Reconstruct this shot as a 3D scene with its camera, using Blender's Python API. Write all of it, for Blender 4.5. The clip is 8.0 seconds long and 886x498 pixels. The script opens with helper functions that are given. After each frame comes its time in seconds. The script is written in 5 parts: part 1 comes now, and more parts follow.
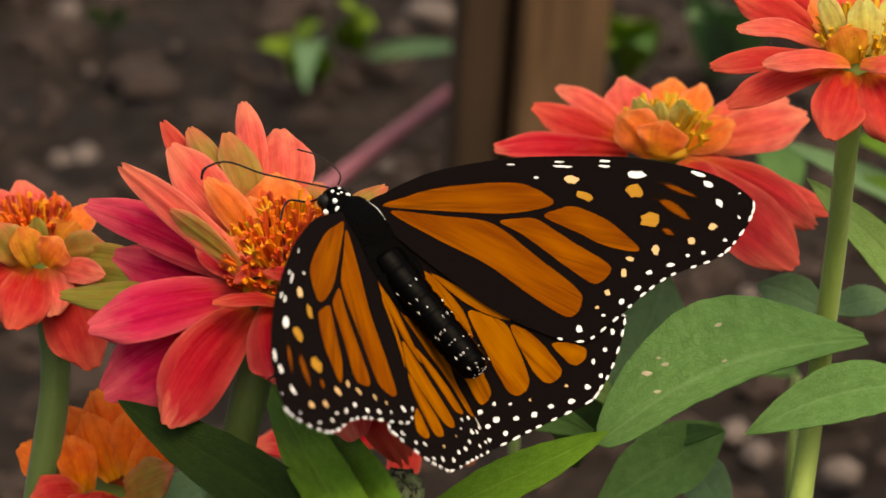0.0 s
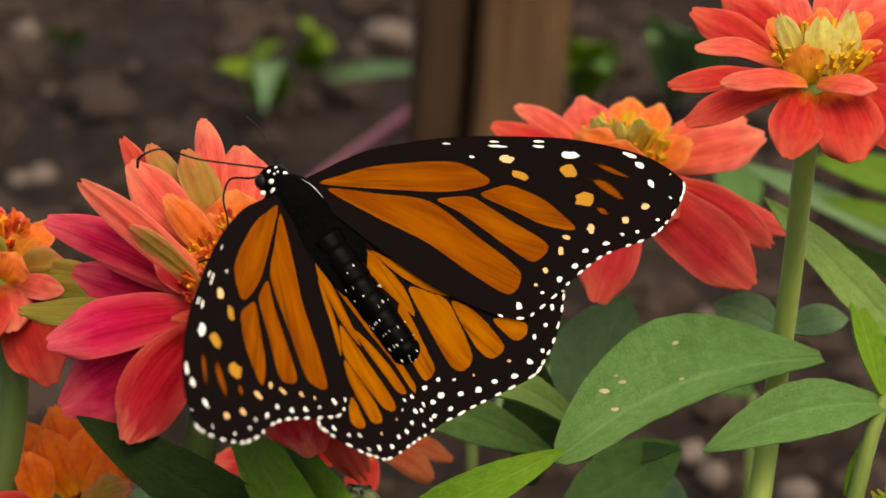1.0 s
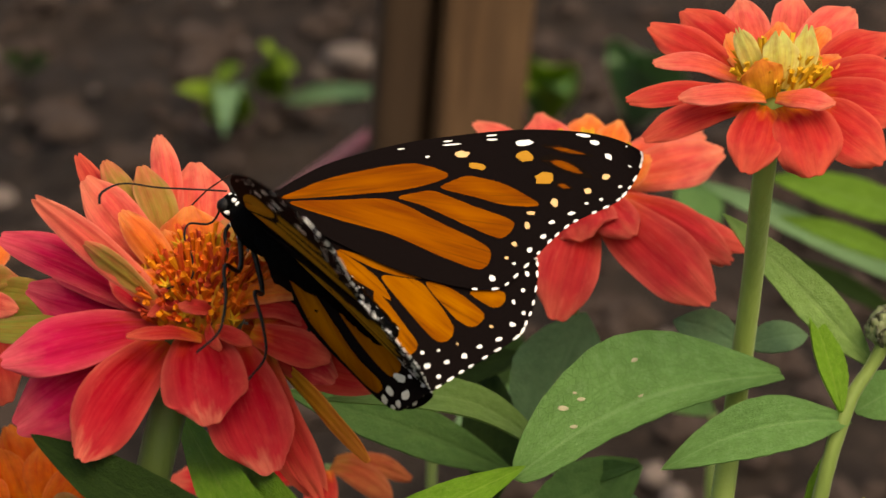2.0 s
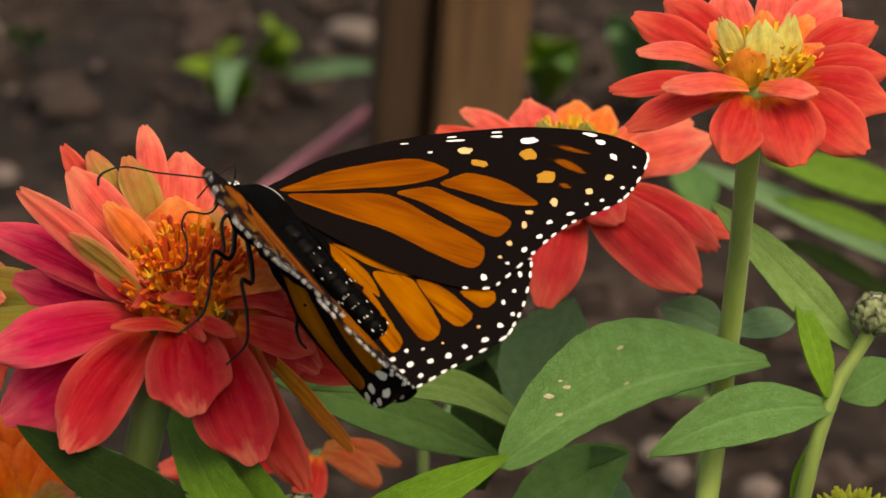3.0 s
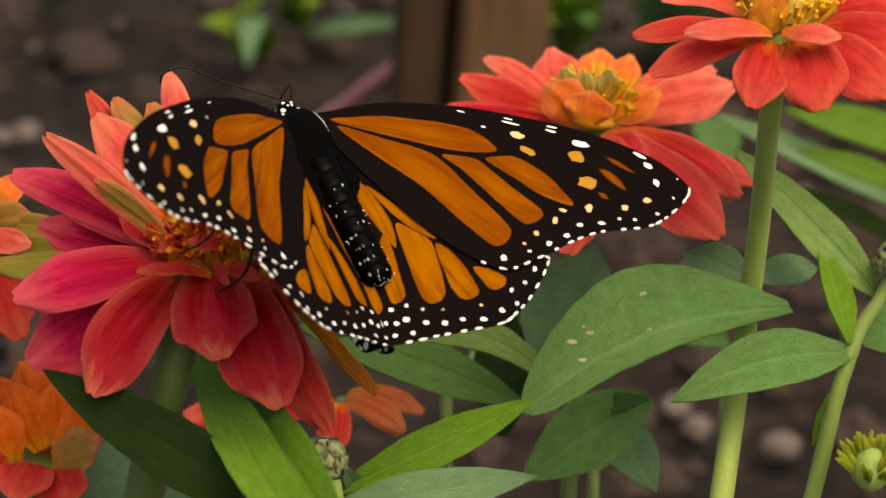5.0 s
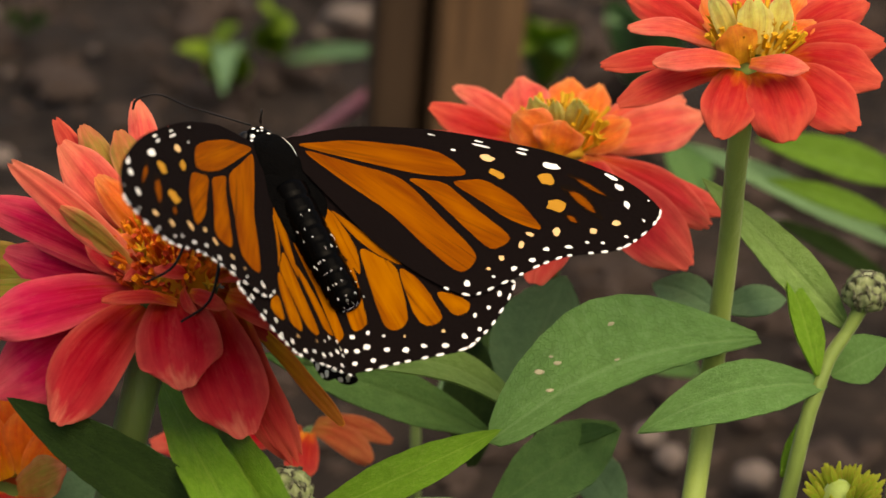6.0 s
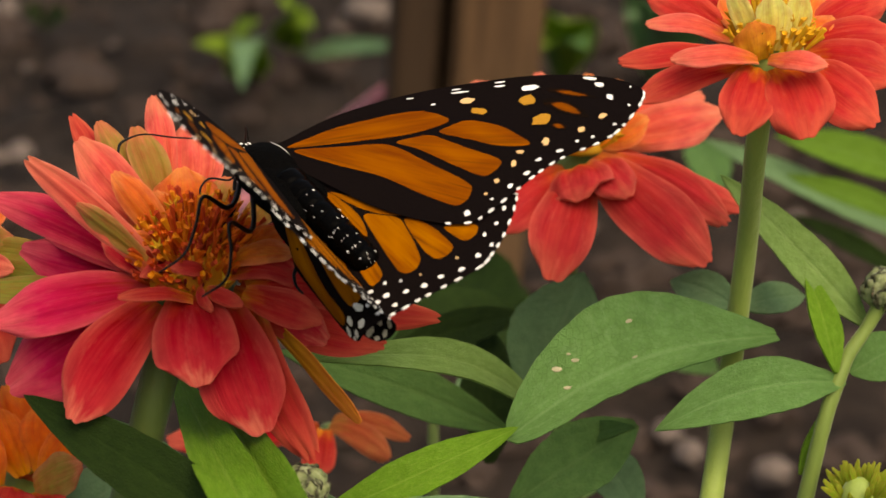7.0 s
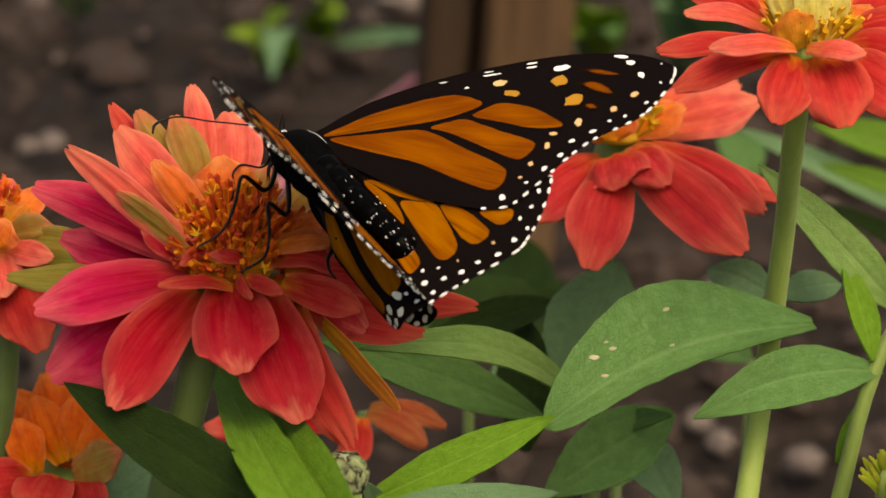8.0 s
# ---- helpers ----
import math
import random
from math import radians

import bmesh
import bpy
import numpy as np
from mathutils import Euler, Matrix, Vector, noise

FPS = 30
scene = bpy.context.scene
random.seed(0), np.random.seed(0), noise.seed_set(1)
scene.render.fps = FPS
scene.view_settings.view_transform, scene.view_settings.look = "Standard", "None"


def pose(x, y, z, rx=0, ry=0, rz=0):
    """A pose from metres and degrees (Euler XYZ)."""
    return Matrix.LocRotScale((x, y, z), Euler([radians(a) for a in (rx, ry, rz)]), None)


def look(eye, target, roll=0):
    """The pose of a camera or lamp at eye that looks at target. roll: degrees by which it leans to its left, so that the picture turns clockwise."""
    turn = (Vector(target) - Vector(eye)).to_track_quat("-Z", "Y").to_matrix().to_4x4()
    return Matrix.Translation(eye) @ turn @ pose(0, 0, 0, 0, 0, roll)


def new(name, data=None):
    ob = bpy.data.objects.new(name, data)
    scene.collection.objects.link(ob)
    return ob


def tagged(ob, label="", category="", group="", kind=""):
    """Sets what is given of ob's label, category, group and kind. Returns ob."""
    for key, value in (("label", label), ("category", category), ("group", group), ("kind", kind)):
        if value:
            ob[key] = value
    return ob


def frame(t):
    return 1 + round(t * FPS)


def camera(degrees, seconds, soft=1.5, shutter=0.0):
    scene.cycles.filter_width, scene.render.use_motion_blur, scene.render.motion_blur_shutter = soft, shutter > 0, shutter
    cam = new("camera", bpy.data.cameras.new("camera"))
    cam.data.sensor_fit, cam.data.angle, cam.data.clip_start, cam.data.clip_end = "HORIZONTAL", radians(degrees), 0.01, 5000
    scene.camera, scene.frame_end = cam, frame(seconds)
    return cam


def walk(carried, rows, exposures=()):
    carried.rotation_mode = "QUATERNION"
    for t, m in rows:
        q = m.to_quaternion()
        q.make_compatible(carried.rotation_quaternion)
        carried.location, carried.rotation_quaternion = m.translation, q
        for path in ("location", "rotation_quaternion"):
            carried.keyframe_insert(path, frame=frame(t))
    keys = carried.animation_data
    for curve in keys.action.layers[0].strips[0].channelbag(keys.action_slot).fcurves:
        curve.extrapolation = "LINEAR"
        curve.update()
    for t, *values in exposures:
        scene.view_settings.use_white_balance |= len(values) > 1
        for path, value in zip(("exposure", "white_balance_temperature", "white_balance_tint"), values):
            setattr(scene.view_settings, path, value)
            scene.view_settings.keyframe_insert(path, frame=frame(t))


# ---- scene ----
cam = camera(18.0, 8.0, soft=1.5)
cam.data.dof.use_dof = True
cam.data.dof.focus_distance = 0.395
cam.data.dof.aperture_fstop = 32.0
PATH = [
    (0, pose(-0.0043, -0.3530, 0.4459, 65.193, 0.358, 0.335)),
    (0.5, pose(-0.0043, -0.3540, 0.4457, 65.404, 0.104, -0.121)),
    (1, pose(-0.0044, -0.3544, 0.4456, 65.669, -0.185, -0.365)),
    (1.2, pose(-0.0038, -0.3540, 0.4452, 65.802, -0.212, -0.468)),
    (1.4, pose(-0.0039, -0.3538, 0.4448, 65.965, -0.325, -0.793)),
    (1.5, pose(-0.0043, -0.3538, 0.4446, 66.023, -0.446, -1.027)),
    (1.7, pose(-0.0042, -0.3530, 0.4432, 66.344, -0.420, -1.098)),
    (2.8, pose(-0.0005, -0.3527, 0.4458, 65.571, -0.122, -1.056)),
    (3, pose(0.0001, -0.3524, 0.4465, 65.552, -0.117, -0.980)),
    (3.2, pose(0.0003, -0.3526, 0.4462, 65.399, -0.044, -1.026)),
    (3.5, pose(0.0008, -0.3525, 0.4460, 65.148, 0.037, -1.132)),
    (4, pose(-0.0003, -0.3527, 0.4469, 64.403, 0.299, -0.841)),
    (4.2, pose(-0.0003, -0.3534, 0.4450, 64.588, 0.238, -0.591)),
    (5.3, pose(-0.0002, -0.3548, 0.4451, 64.927, -0.127, -0.700)),
    (5.5, pose(0.0005, -0.3544, 0.4455, 65.215, -0.223, -0.890)),
    (6, pose(0.0013, -0.3537, 0.4449, 65.328, -0.340, -0.884)),
    (6.5, pose(0.0016, -0.3529, 0.4450, 65.522, -0.384, -0.765)),
    (6.7, pose(0.0023, -0.3531, 0.4448, 65.397, -0.265, -0.590)),
    (6.9, pose(0.0018, -0.3527, 0.4448, 65.269, -0.193, -0.646)),
    (7, pose(0.0017, -0.3524, 0.4447, 65.210, -0.195, -0.502)),
    (7.2, pose(0.0014, -0.3527, 0.4446, 64.916, -0.121, -0.304)),
    (7.5, pose(0.0013, -0.3526, 0.4444, 64.637, -0.084, -0.115)),
    (8, pose(0.0000, -0.3535, 0.4450, 65.000, 0.000, -0.000)),
]
walk(cam, PATH, [(0.0, 0.80, 8150, 9), (8.0, 0.80, 8150, 9)])

# ---- light: a bright, softly overcast day ----
world = bpy.data.worlds.new("sky")
scene.world = world
world.use_nodes = True
wn = world.node_tree.nodes
sky = wn.new("ShaderNodeTexSky")
sky.sky_type, sky.sun_disc = "NISHITA", False
sky.sun_elevation, sky.sun_rotation = radians(62), radians(143)
sky.dust_density, sky.ozone_density = 5.0, 0.6
wn["Background"].inputs["Strength"].default_value = 0.15
world.node_tree.links.new(sky.outputs["Color"], wn["Background"].inputs["Color"])
sun = new("sun", bpy.data.lights.new("sun", "SUN"))
sun.data.energy, sun.data.angle, sun.data.color = 1.1, radians(60), (1.0, 0.95, 0.88)
sun.matrix_world = look((0.32, -0.42, 1.0), (0, 0, 0))


# ---- materials ----
def mat(name, rough=0.6, spec=0.5):
    m = bpy.data.materials.new(name)
    m.use_nodes = True
    p = m.node_tree.nodes["Principled BSDF"]
    p.inputs["Roughness"].default_value = rough
    p.inputs["Specular IOR Level"].default_value = spec
    return m, m.node_tree, p


def node(nt, kind, **ins):
    n = nt.nodes.new(kind)
    for k, v in ins.items():
        n.inputs[k.replace("_", " ")].default_value = v
    return n


def ramp(nt, source, stops):
    r = nt.nodes.new("ShaderNodeValToRGB")
    while len(r.color_ramp.elements) < len(stops):
        r.color_ramp.elements.new(0.5)
    for e, (at, c) in zip(r.color_ramp.elements, stops):
        e.position, e.color = at, (*c, 1)
    nt.links.new(source, r.inputs["Fac"])
    return r.outputs["Color"]


def mix(nt, fac, a, b, blend="MIX"):
    m = nt.nodes.new("ShaderNodeMix")
    m.data_type, m.blend_type = "RGBA", blend
    for sock, v in ((m.inputs["Factor"], fac), (m.inputs["A"], a), (m.inputs["B"], b)):
        if isinstance(v, (int, float)):
            sock.default_value = v
        elif isinstance(v, tuple):
            sock.default_value = (*v, 1)
        else:
            nt.links.new(v, sock)
    return m.outputs["Result"]


def noise_at(nt, vec, scale, detail=4.0, rough=0.55):
    n = node(nt, "ShaderNodeTexNoise", Scale=scale, Detail=detail, Roughness=rough)
    if vec is not None:
        nt.links.new(vec, n.inputs["Vector"])
    return n.outputs["Fac"]


def coords(nt, which, sx=1, sy=1, sz=1, by_object=False):
    tc = nt.nodes.new("ShaderNodeTexCoord")
    mp = node(nt, "ShaderNodeMapping", Scale=(sx, sy, sz))
    nt.links.new(tc.outputs[which], mp.inputs["Vector"])
    if by_object:
        oi = nt.nodes.new("ShaderNodeObjectInfo")
        mul = nt.nodes.new("ShaderNodeVectorMath")
        mul.operation = "MULTIPLY"
        nt.links.new(oi.outputs["Random"], mul.inputs[0])
        mul.inputs[1].default_value = (37.0, 53.0, 11.0)
        nt.links.new(mul.outputs[0], mp.inputs["Location"])
    return mp.outputs["Vector"]


def bump(nt, p, height, strength, distance):
    b = node(nt, "ShaderNodeBump", Strength=strength, Distance=distance)
    nt.links.new(height, b.inputs["Height"])
    nt.links.new(b.outputs["Normal"], p.inputs["Normal"])


def translucent(nt, p, colour, amount):
    tr = nt.nodes.new("ShaderNodeBsdfTranslucent")
    nt.links.new(colour, tr.inputs["Color"])
    ms = nt.nodes.new("ShaderNodeMixShader")
    ms.inputs["Fac"].default_value = amount
    nt.links.new(p.outputs["BSDF"], ms.inputs[1])
    nt.links.new(tr.outputs["BSDF"], ms.inputs[2])
    nt.links.new(ms.outputs["Shader"], nt.nodes["Material Output"].inputs["Surface"])


def uv_along(nt):
    tc = nt.nodes.new("ShaderNodeTexCoord")
    sp = nt.nodes.new("ShaderNodeSeparateXYZ")
    nt.links.new(tc.outputs["UV"], sp.inputs["Vector"])
    return sp.outputs["X"], sp.outputs["Y"]


def petal_material(name, stops, streak, rim_colour=(0.82, 0.34, 0.22)):
    """Colour runs from the petal's claw to its tip, with fine lengthwise streaks."""
    m, nt, p = mat(name, 0.6, 0.05)
    x, y = uv_along(nt)
    wob = noise_at(nt, coords(nt, "UV", 3, 2, 1, True), 1.6, 3)
    add = nt.nodes.new("ShaderNodeMath")
    add.operation = "MULTIPLY_ADD"
    nt.links.new(wob, add.inputs[0])
    add.inputs[1].default_value = 0.55
    sub = nt.nodes.new("ShaderNodeMath")
    sub.operation = "SUBTRACT"
    nt.links.new(y, sub.inputs[0])
    sub.inputs[1].default_value = 0.25
    nt.links.new(sub.outputs[0], add.inputs[2])
    base = ramp(nt, add.outputs[0], stops)
    lines = noise_at(nt, coords(nt, "UV", 13, 1.1, 1, True), 1.0, 5, 0.7)
    fac = ramp(nt, lines, [(0.42, (0, 0, 0)), (0.72, (1, 1, 1))])
    col = mix(nt, fac, base, mix(nt, 0.6, base, streak))
    thin = noise_at(nt, coords(nt, "UV", 34, 1.6, 1, True), 1.0, 3, 0.7)
    col = mix(nt, ramp(nt, thin, [(0.55, (0, 0, 0)), (0.75, (0.6, 0.6, 0.6))]), col, mix(nt, 0.6, col, (0.26, 0.006, 0.012)))
    rim = nt.nodes.new("ShaderNodeMath")
    rim.operation = "PINGPONG"
    nt.links.new(x, rim.inputs[0])
    rim.inputs[1].default_value = 0.5
    col = mix(nt, ramp(nt, rim.outputs[0], [(0.01, (0.60, 0.60, 0.60)), (0.06, (0.30, 0.30, 0.30)), (0.24, (0, 0, 0))]), col, mix(nt, 0.7, col, rim_colour))
    blotch = noise_at(nt, coords(nt, "UV", 2.2, 3, 1, True), 2.0, 5)
    col = mix(nt, ramp(nt, blotch, [(0.35, (0.75, 0.75, 0.75)), (0.62, (0, 0, 0))]), col, mix(nt, 0.4, col, (0.38, 0.006, 0.022)))
    pale = noise_at(nt, coords(nt, "UV", 4, 2.2, 1, True), 2.6, 6, 0.65)
    col = mix(nt, ramp(nt, pale, [(0.54, (0, 0, 0)), (0.78, (0.22, 0.22, 0.22))]), col, rim_colour)
    nt.links.new(col, p.inputs["Base Color"])
    ridges = noise_at(nt, coords(nt, "UV", 18, 0.9, 1, True), 1.0, 4, 0.65)
    bump(nt, p, ridges, 0.55, 0.0005)
    translucent(nt, p, col, 0.46)
    return m


CRIMSON = petal_material("petal_crimson", [(0.0, (0.54, 0.13, 0.01)), (0.14, (0.52, 0.028, 0.012)), (0.32, (0.36, 0.003, 0.008)), (0.60, (0.49, 0.005, 0.022)), (0.88, (0.62, 0.032, 0.046)), (1.0, (0.78, 0.20, 0.13))], (0.70, 0.050, 0.052), (0.80, 0.22, 0.14))
SALMON = petal_material("petal_salmon", [(0.0, (0.74, 0.25, 0.015)), (0.35, (0.76, 0.11, 0.060)), (0.75, (0.77, 0.11, 0.095)), (1.0, (0.82, 0.26, 0.16))], (0.82, 0.25, 0.13), (0.84, 0.34, 0.24))
ROSE = petal_material("petal_rose", [(0.0, (0.60, 0.08, 0.02)), (0.3, (0.46, 0.004, 0.030)), (0.7, (0.60, 0.009, 0.086)), (1.0, (0.78, 0.14, 0.17))], (0.72, 0.046, 0.110), (0.82, 0.20, 0.18))
CORAL = petal_material("petal_coral", [(0.0, (0.74, 0.34, 0.02)), (0.13, (0.68, 0.15, 0.012)), (0.32, (0.48, 0.018, 0.014)), (0.7, (0.56, 0.030, 0.032)), (1.0, (0.70, 0.13, 0.075))], (0.70, 0.10, 0.05), (0.78, 0.21, 0.12))
CORAL_PINK = petal_material("petal_coral_pink", [(0.0, (0.70, 0.26, 0.02)), (0.15, (0.62, 0.08, 0.02)), (0.4, (0.54, 0.022, 0.022)), (0.75, (0.63, 0.036, 0.046)), (1.0, (0.76, 0.16, 0.10))], (0.74, 0.10, 0.07), (0.82, 0.25, 0.16))
ORANGE = petal_material("petal_orange", [(0.0, (0.78, 0.35, 0.012)), (0.4, (0.82, 0.20, 0.02)), (0.8, (0.83, 0.19, 0.045)), (1.0, (0.85, 0.32, 0.11))], (0.86, 0.38, 0.05), (0.84, 0.36, 0.2))
FLAME = petal_material("petal_flame_orange", [(0.0, (0.80, 0.36, 0.01)), (0.35, (0.80, 0.16, 0.008)), (0.75, (0.80, 0.13, 0.015)), (1.0, (0.84, 0.24, 0.05))], (0.84, 0.28, 0.02), (0.86, 0.30, 0.08))
OLIVE = petal_material("petal_olive", [(0.0, (0.50, 0.24, 0.04)), (0.35, (0.34, 0.25, 0.035)), (0.8, (0.30, 0.24, 0.045)), (1.0, (0.62, 0.22, 0.10))], (0.66, 0.24, 0.09), (0.70, 0.30, 0.16))
RUSTY = petal_material("petal_faded_orange", [(0.0, (0.45, 0.22, 0.04)), (0.4, (0.46, 0.10, 0.03)), (1.0, (0.50, 0.16, 0.06))], (0.52, 0.18, 0.06), (0.55, 0.25, 0.12))
SAGE = petal_material("petal_sage_green", [(0.0, (0.40, 0.30, 0.03)), (0.4, (0.22, 0.25, 0.03)), (1.0, (0.24, 0.27, 0.05))], (0.40, 0.30, 0.05), (0.45, 0.32, 0.10))
YOUNG = petal_material("bract_yellow_green", [(0.0, (0.10, 0.21, 0.012)), (0.6, (0.20, 0.36, 0.018)), (1.0, (0.38, 0.48, 0.05))], (0.30, 0.40, 0.04), (0.4, 0.45, 0.07))
CREAM = petal_material("petal_cream_green", [(0.0, (0.66, 0.42, 0.02)), (0.5, (0.72, 0.62, 0.12)), (1.0, (0.60, 0.66, 0.20))], (0.78, 0.70, 0.26), (0.7, 0.7, 0.32))
GOLD = petal_material("petal_gold", [(0.0, (0.66, 0.40, 0.02)), (0.5, (0.72, 0.32, 0.03)), (1.0, (0.76, 0.25, 0.05))], (0.76, 0.42, 0.04), (0.76, 0.26, 0.06))


def leaf_material(name, dark, light, vein, holes=0.0):
    m, nt, p = mat(name, 0.65, 0.12)
    x, y = uv_along(nt)
    big = noise_at(nt, coords(nt, "UV", 3, 5, 1, True), 2.5, 5)
    col = mix(nt, ramp(nt, big, [(0.28, (0, 0, 0)), (0.72, (1, 1, 1))]), dark, tuple(v * 1.08 for v in light))
    net = node(nt, "ShaderNodeTexVoronoi", Scale=1.0)
    net.feature = "DISTANCE_TO_EDGE"
    nt.links.new(coords(nt, "UV", 22, 46, 1, True), net.inputs["Vector"])
    cells = ramp(nt, net.outputs["Distance"], [(0.0, (1, 1, 1)), (0.16, (0, 0, 0))])
    col = mix(nt, mix(nt, 0.75, cells, (0, 0, 0)), col, mix(nt, 0.6, dark, tuple(v * 0.5 for v in dark)))
    dust = noise_at(nt, coords(nt, "UV", 7, 16, 1, True), 2.0, 6, 0.7)
    col = mix(nt, ramp(nt, dust, [(0.48, (0, 0, 0)), (0.72, (0.5, 0.5, 0.5))]), col, vein)
    # three lengthwise veins
    cen = nt.nodes.new("ShaderNodeMath")
    cen.operation = "PINGPONG"
    nt.links.new(x, cen.inputs[0])
    cen.inputs[1].default_value = 0.5
    mid = ramp(nt, cen.outputs[0], [(0.465, (0, 0, 0)), (0.490, (0.4, 0.4, 0.4))])
    col = mix(nt, mid, col, vein)
    side = nt.nodes.new("ShaderNodeMath")
    side.operation = "COMPARE"
    nt.links.new(cen.outputs[0], side.inputs[0])
    side.inputs[1].default_value, side.inputs[2].default_value = 0.27, 0.010
    col = mix(nt, mix(nt, 0.75, side.outputs[0], (0, 0, 0)), col, dark)
    fine = noise_at(nt, coords(nt, "Object"), 2200, 3)
    col = mix(nt, 0.25, col, mix(nt, fine, dark, light))
    nt.links.new(col, p.inputs["Base Color"])
    hgt = mix(nt, 0.4, mix(nt, 0.65, cells, fine), mid)
    bump(nt, p, hgt, 0.8, 0.0006)
    p.inputs["Sheen Weight"].default_value = 0.0
    translucent(nt, p, col, 0.38)
    return m


LEAF = leaf_material("leaf_matt_green", (0.096, 0.212, 0.052), (0.148, 0.300, 0.084), (0.25, 0.40, 0.16))
LEAF_BRIGHT = leaf_material("leaf_bright_green", (0.118, 0.262, 0.015), (0.180, 0.365, 0.030), (0.31, 0.46, 0.08))
LEAF_STRAP = leaf_material("leaf_strap_green", (0.085, 0.185, 0.014), (0.140, 0.265, 0.028), (0.20, 0.30, 0.08))
LEAF_LIGHT = leaf_material("leaf_light_green", (0.165, 0.29, 0.065), (0.235, 0.38, 0.105), (0.34, 0.47, 0.18))
LEAF_PALE = leaf_material("leaf_pale_yellow_green", (0.16, 0.27, 0.02), (0.26, 0.40, 0.04), (0.36, 0.46, 0.09))
# leaf green with the shade under and behind plants put into the colour
LEAF_SHADED = leaf_material("leaf_shaded_green", (0.012, 0.028, 0.004), (0.024, 0.050, 0.007), (0.035, 0.065, 0.012))
LEAF_MID = leaf_material("leaf_mid_green", (0.076, 0.165, 0.042), (0.120, 0.245, 0.066), (0.16, 0.27, 0.09))
LEAF_GREY = leaf_material("leaf_grey_green", (0.135, 0.245, 0.112), (0.185, 0.325, 0.150), (0.24, 0.38, 0.19))


def stem_material(name, a, b):
    m, nt, p = mat(name, 0.6, 0.3)
    f = noise_at(nt, coords(nt, "Object", 1, 1, 0.15), 900, 4)
    g = noise_at(nt, coords(nt, "Object"), 90, 4)
    col = mix(nt, f, mix(nt, g, a, b), b)
    nt.links.new(col, p.inputs["Base Color"])
    bump(nt, p, f, 0.5, 0.0004)
    p.inputs["Sheen Weight"].default_value = 0.12
    return m


STEM = stem_material("stem_green", (0.13, 0.195, 0.028), (0.225, 0.30, 0.058))
STEM_MID = stem_material("stem_mid_green", (0.075, 0.125, 0.016), (0.14, 0.20, 0.036))
STEM_DARK = stem_material("stem_dark_green", (0.036, 0.062, 0.009), (0.070, 0.108, 0.018))
STEM_PINK = stem_material("stem_dull_pink", (0.27, 0.075, 0.095), (0.40, 0.14, 0.165))
BUD = stem_material("bud_scale_green", (0.12, 0.15, 0.06), (0.30, 0.33, 0.18))


def scale_material():
    """Bud scales: grey-green with a dark papery edge."""
    m, nt, p = mat("bud_scale_edged", 0.65, 0.15)
    x, y = uv_along(nt)
    cen = nt.nodes.new("ShaderNodeMath")
    cen.operation = "PINGPONG"
    nt.links.new(x, cen.inputs[0])
    cen.inputs[1].default_value = 0.5
    col = ramp(nt, cen.outputs[0], [(0.06, (0.04, 0.040, 0.020)), (0.24, (0.13, 0.16, 0.065)), (0.5, (0.19, 0.22, 0.095))])
    top = ramp(nt, y, [(0.72, (0, 0, 0)), (0.95, (1, 1, 1))])
    col = mix(nt, top, col, (0.035, 0.030, 0.018))
    spk = noise_at(nt, coords(nt, "Object"), 1500, 3)
    col = mix(nt, ramp(nt, spk, [(0.5, (0, 0, 0)), (0.8, (0.6, 0.6, 0.6))]), col, (0.36, 0.38, 0.24))
    nt.links.new(col, p.inputs["Base Color"])
    return m


SCALE = scale_material()


def plain(name, a, b, scale, rough=0.6, spec=0.4, bumps=0.3, depth=0.0003, by_object=False, metal=0.0):
    m, nt, p = mat(name, rough, spec)
    f = noise_at(nt, coords(nt, "Object", by_object=by_object), scale, 5)
    g = noise_at(nt, coords(nt, "Object", by_object=by_object), scale * 0.17, 4)
    col = mix(nt, g, mix(nt, f, a, b), mix(nt, f, b, a))
    nt.links.new(col, p.inputs["Base Color"])
    bump(nt, p, f, bumps, depth)
    return m


BLACK = plain("wing_black_scales", (0.0024, 0.0015, 0.0014), (0.0058, 0.0036, 0.0034), 1500, 0.85, 0.02)
FUR = plain("body_black_fur", (0.0008, 0.0008, 0.0008), (0.002, 0.0018, 0.0016), 2500, 0.8, 0.02, 0.8, 0.0006)
SHELL = plain("body_black_shell", (0.003, 0.003, 0.003), (0.007, 0.006, 0.005), 2000, 0.45, 0.15)
GLOSS = plain("body_black_gloss", (0.0005, 0.0005, 0.0005), (0.0014, 0.0012, 0.001), 1200, 0.24, 0.022, 0.05, 0.0002)
WHITE = plain("scale_white", (0.62, 0.60, 0.56), (0.85, 0.83, 0.80), 2500, 0.6, 0.3)
CREAM_SPOT = plain("scale_cream", (0.46, 0.42, 0.34), (0.66, 0.62, 0.52), 2500, 0.7, 0.2)
TAN = plain("scale_tan", (0.50, 0.28, 0.10), (0.70, 0.45, 0.22), 2500, 0.6, 0.3)
AMBER = plain("scale_amber", (0.28, 0.125, 0.008), (0.40, 0.20, 0.03), 1800, 0.8, 0.05)


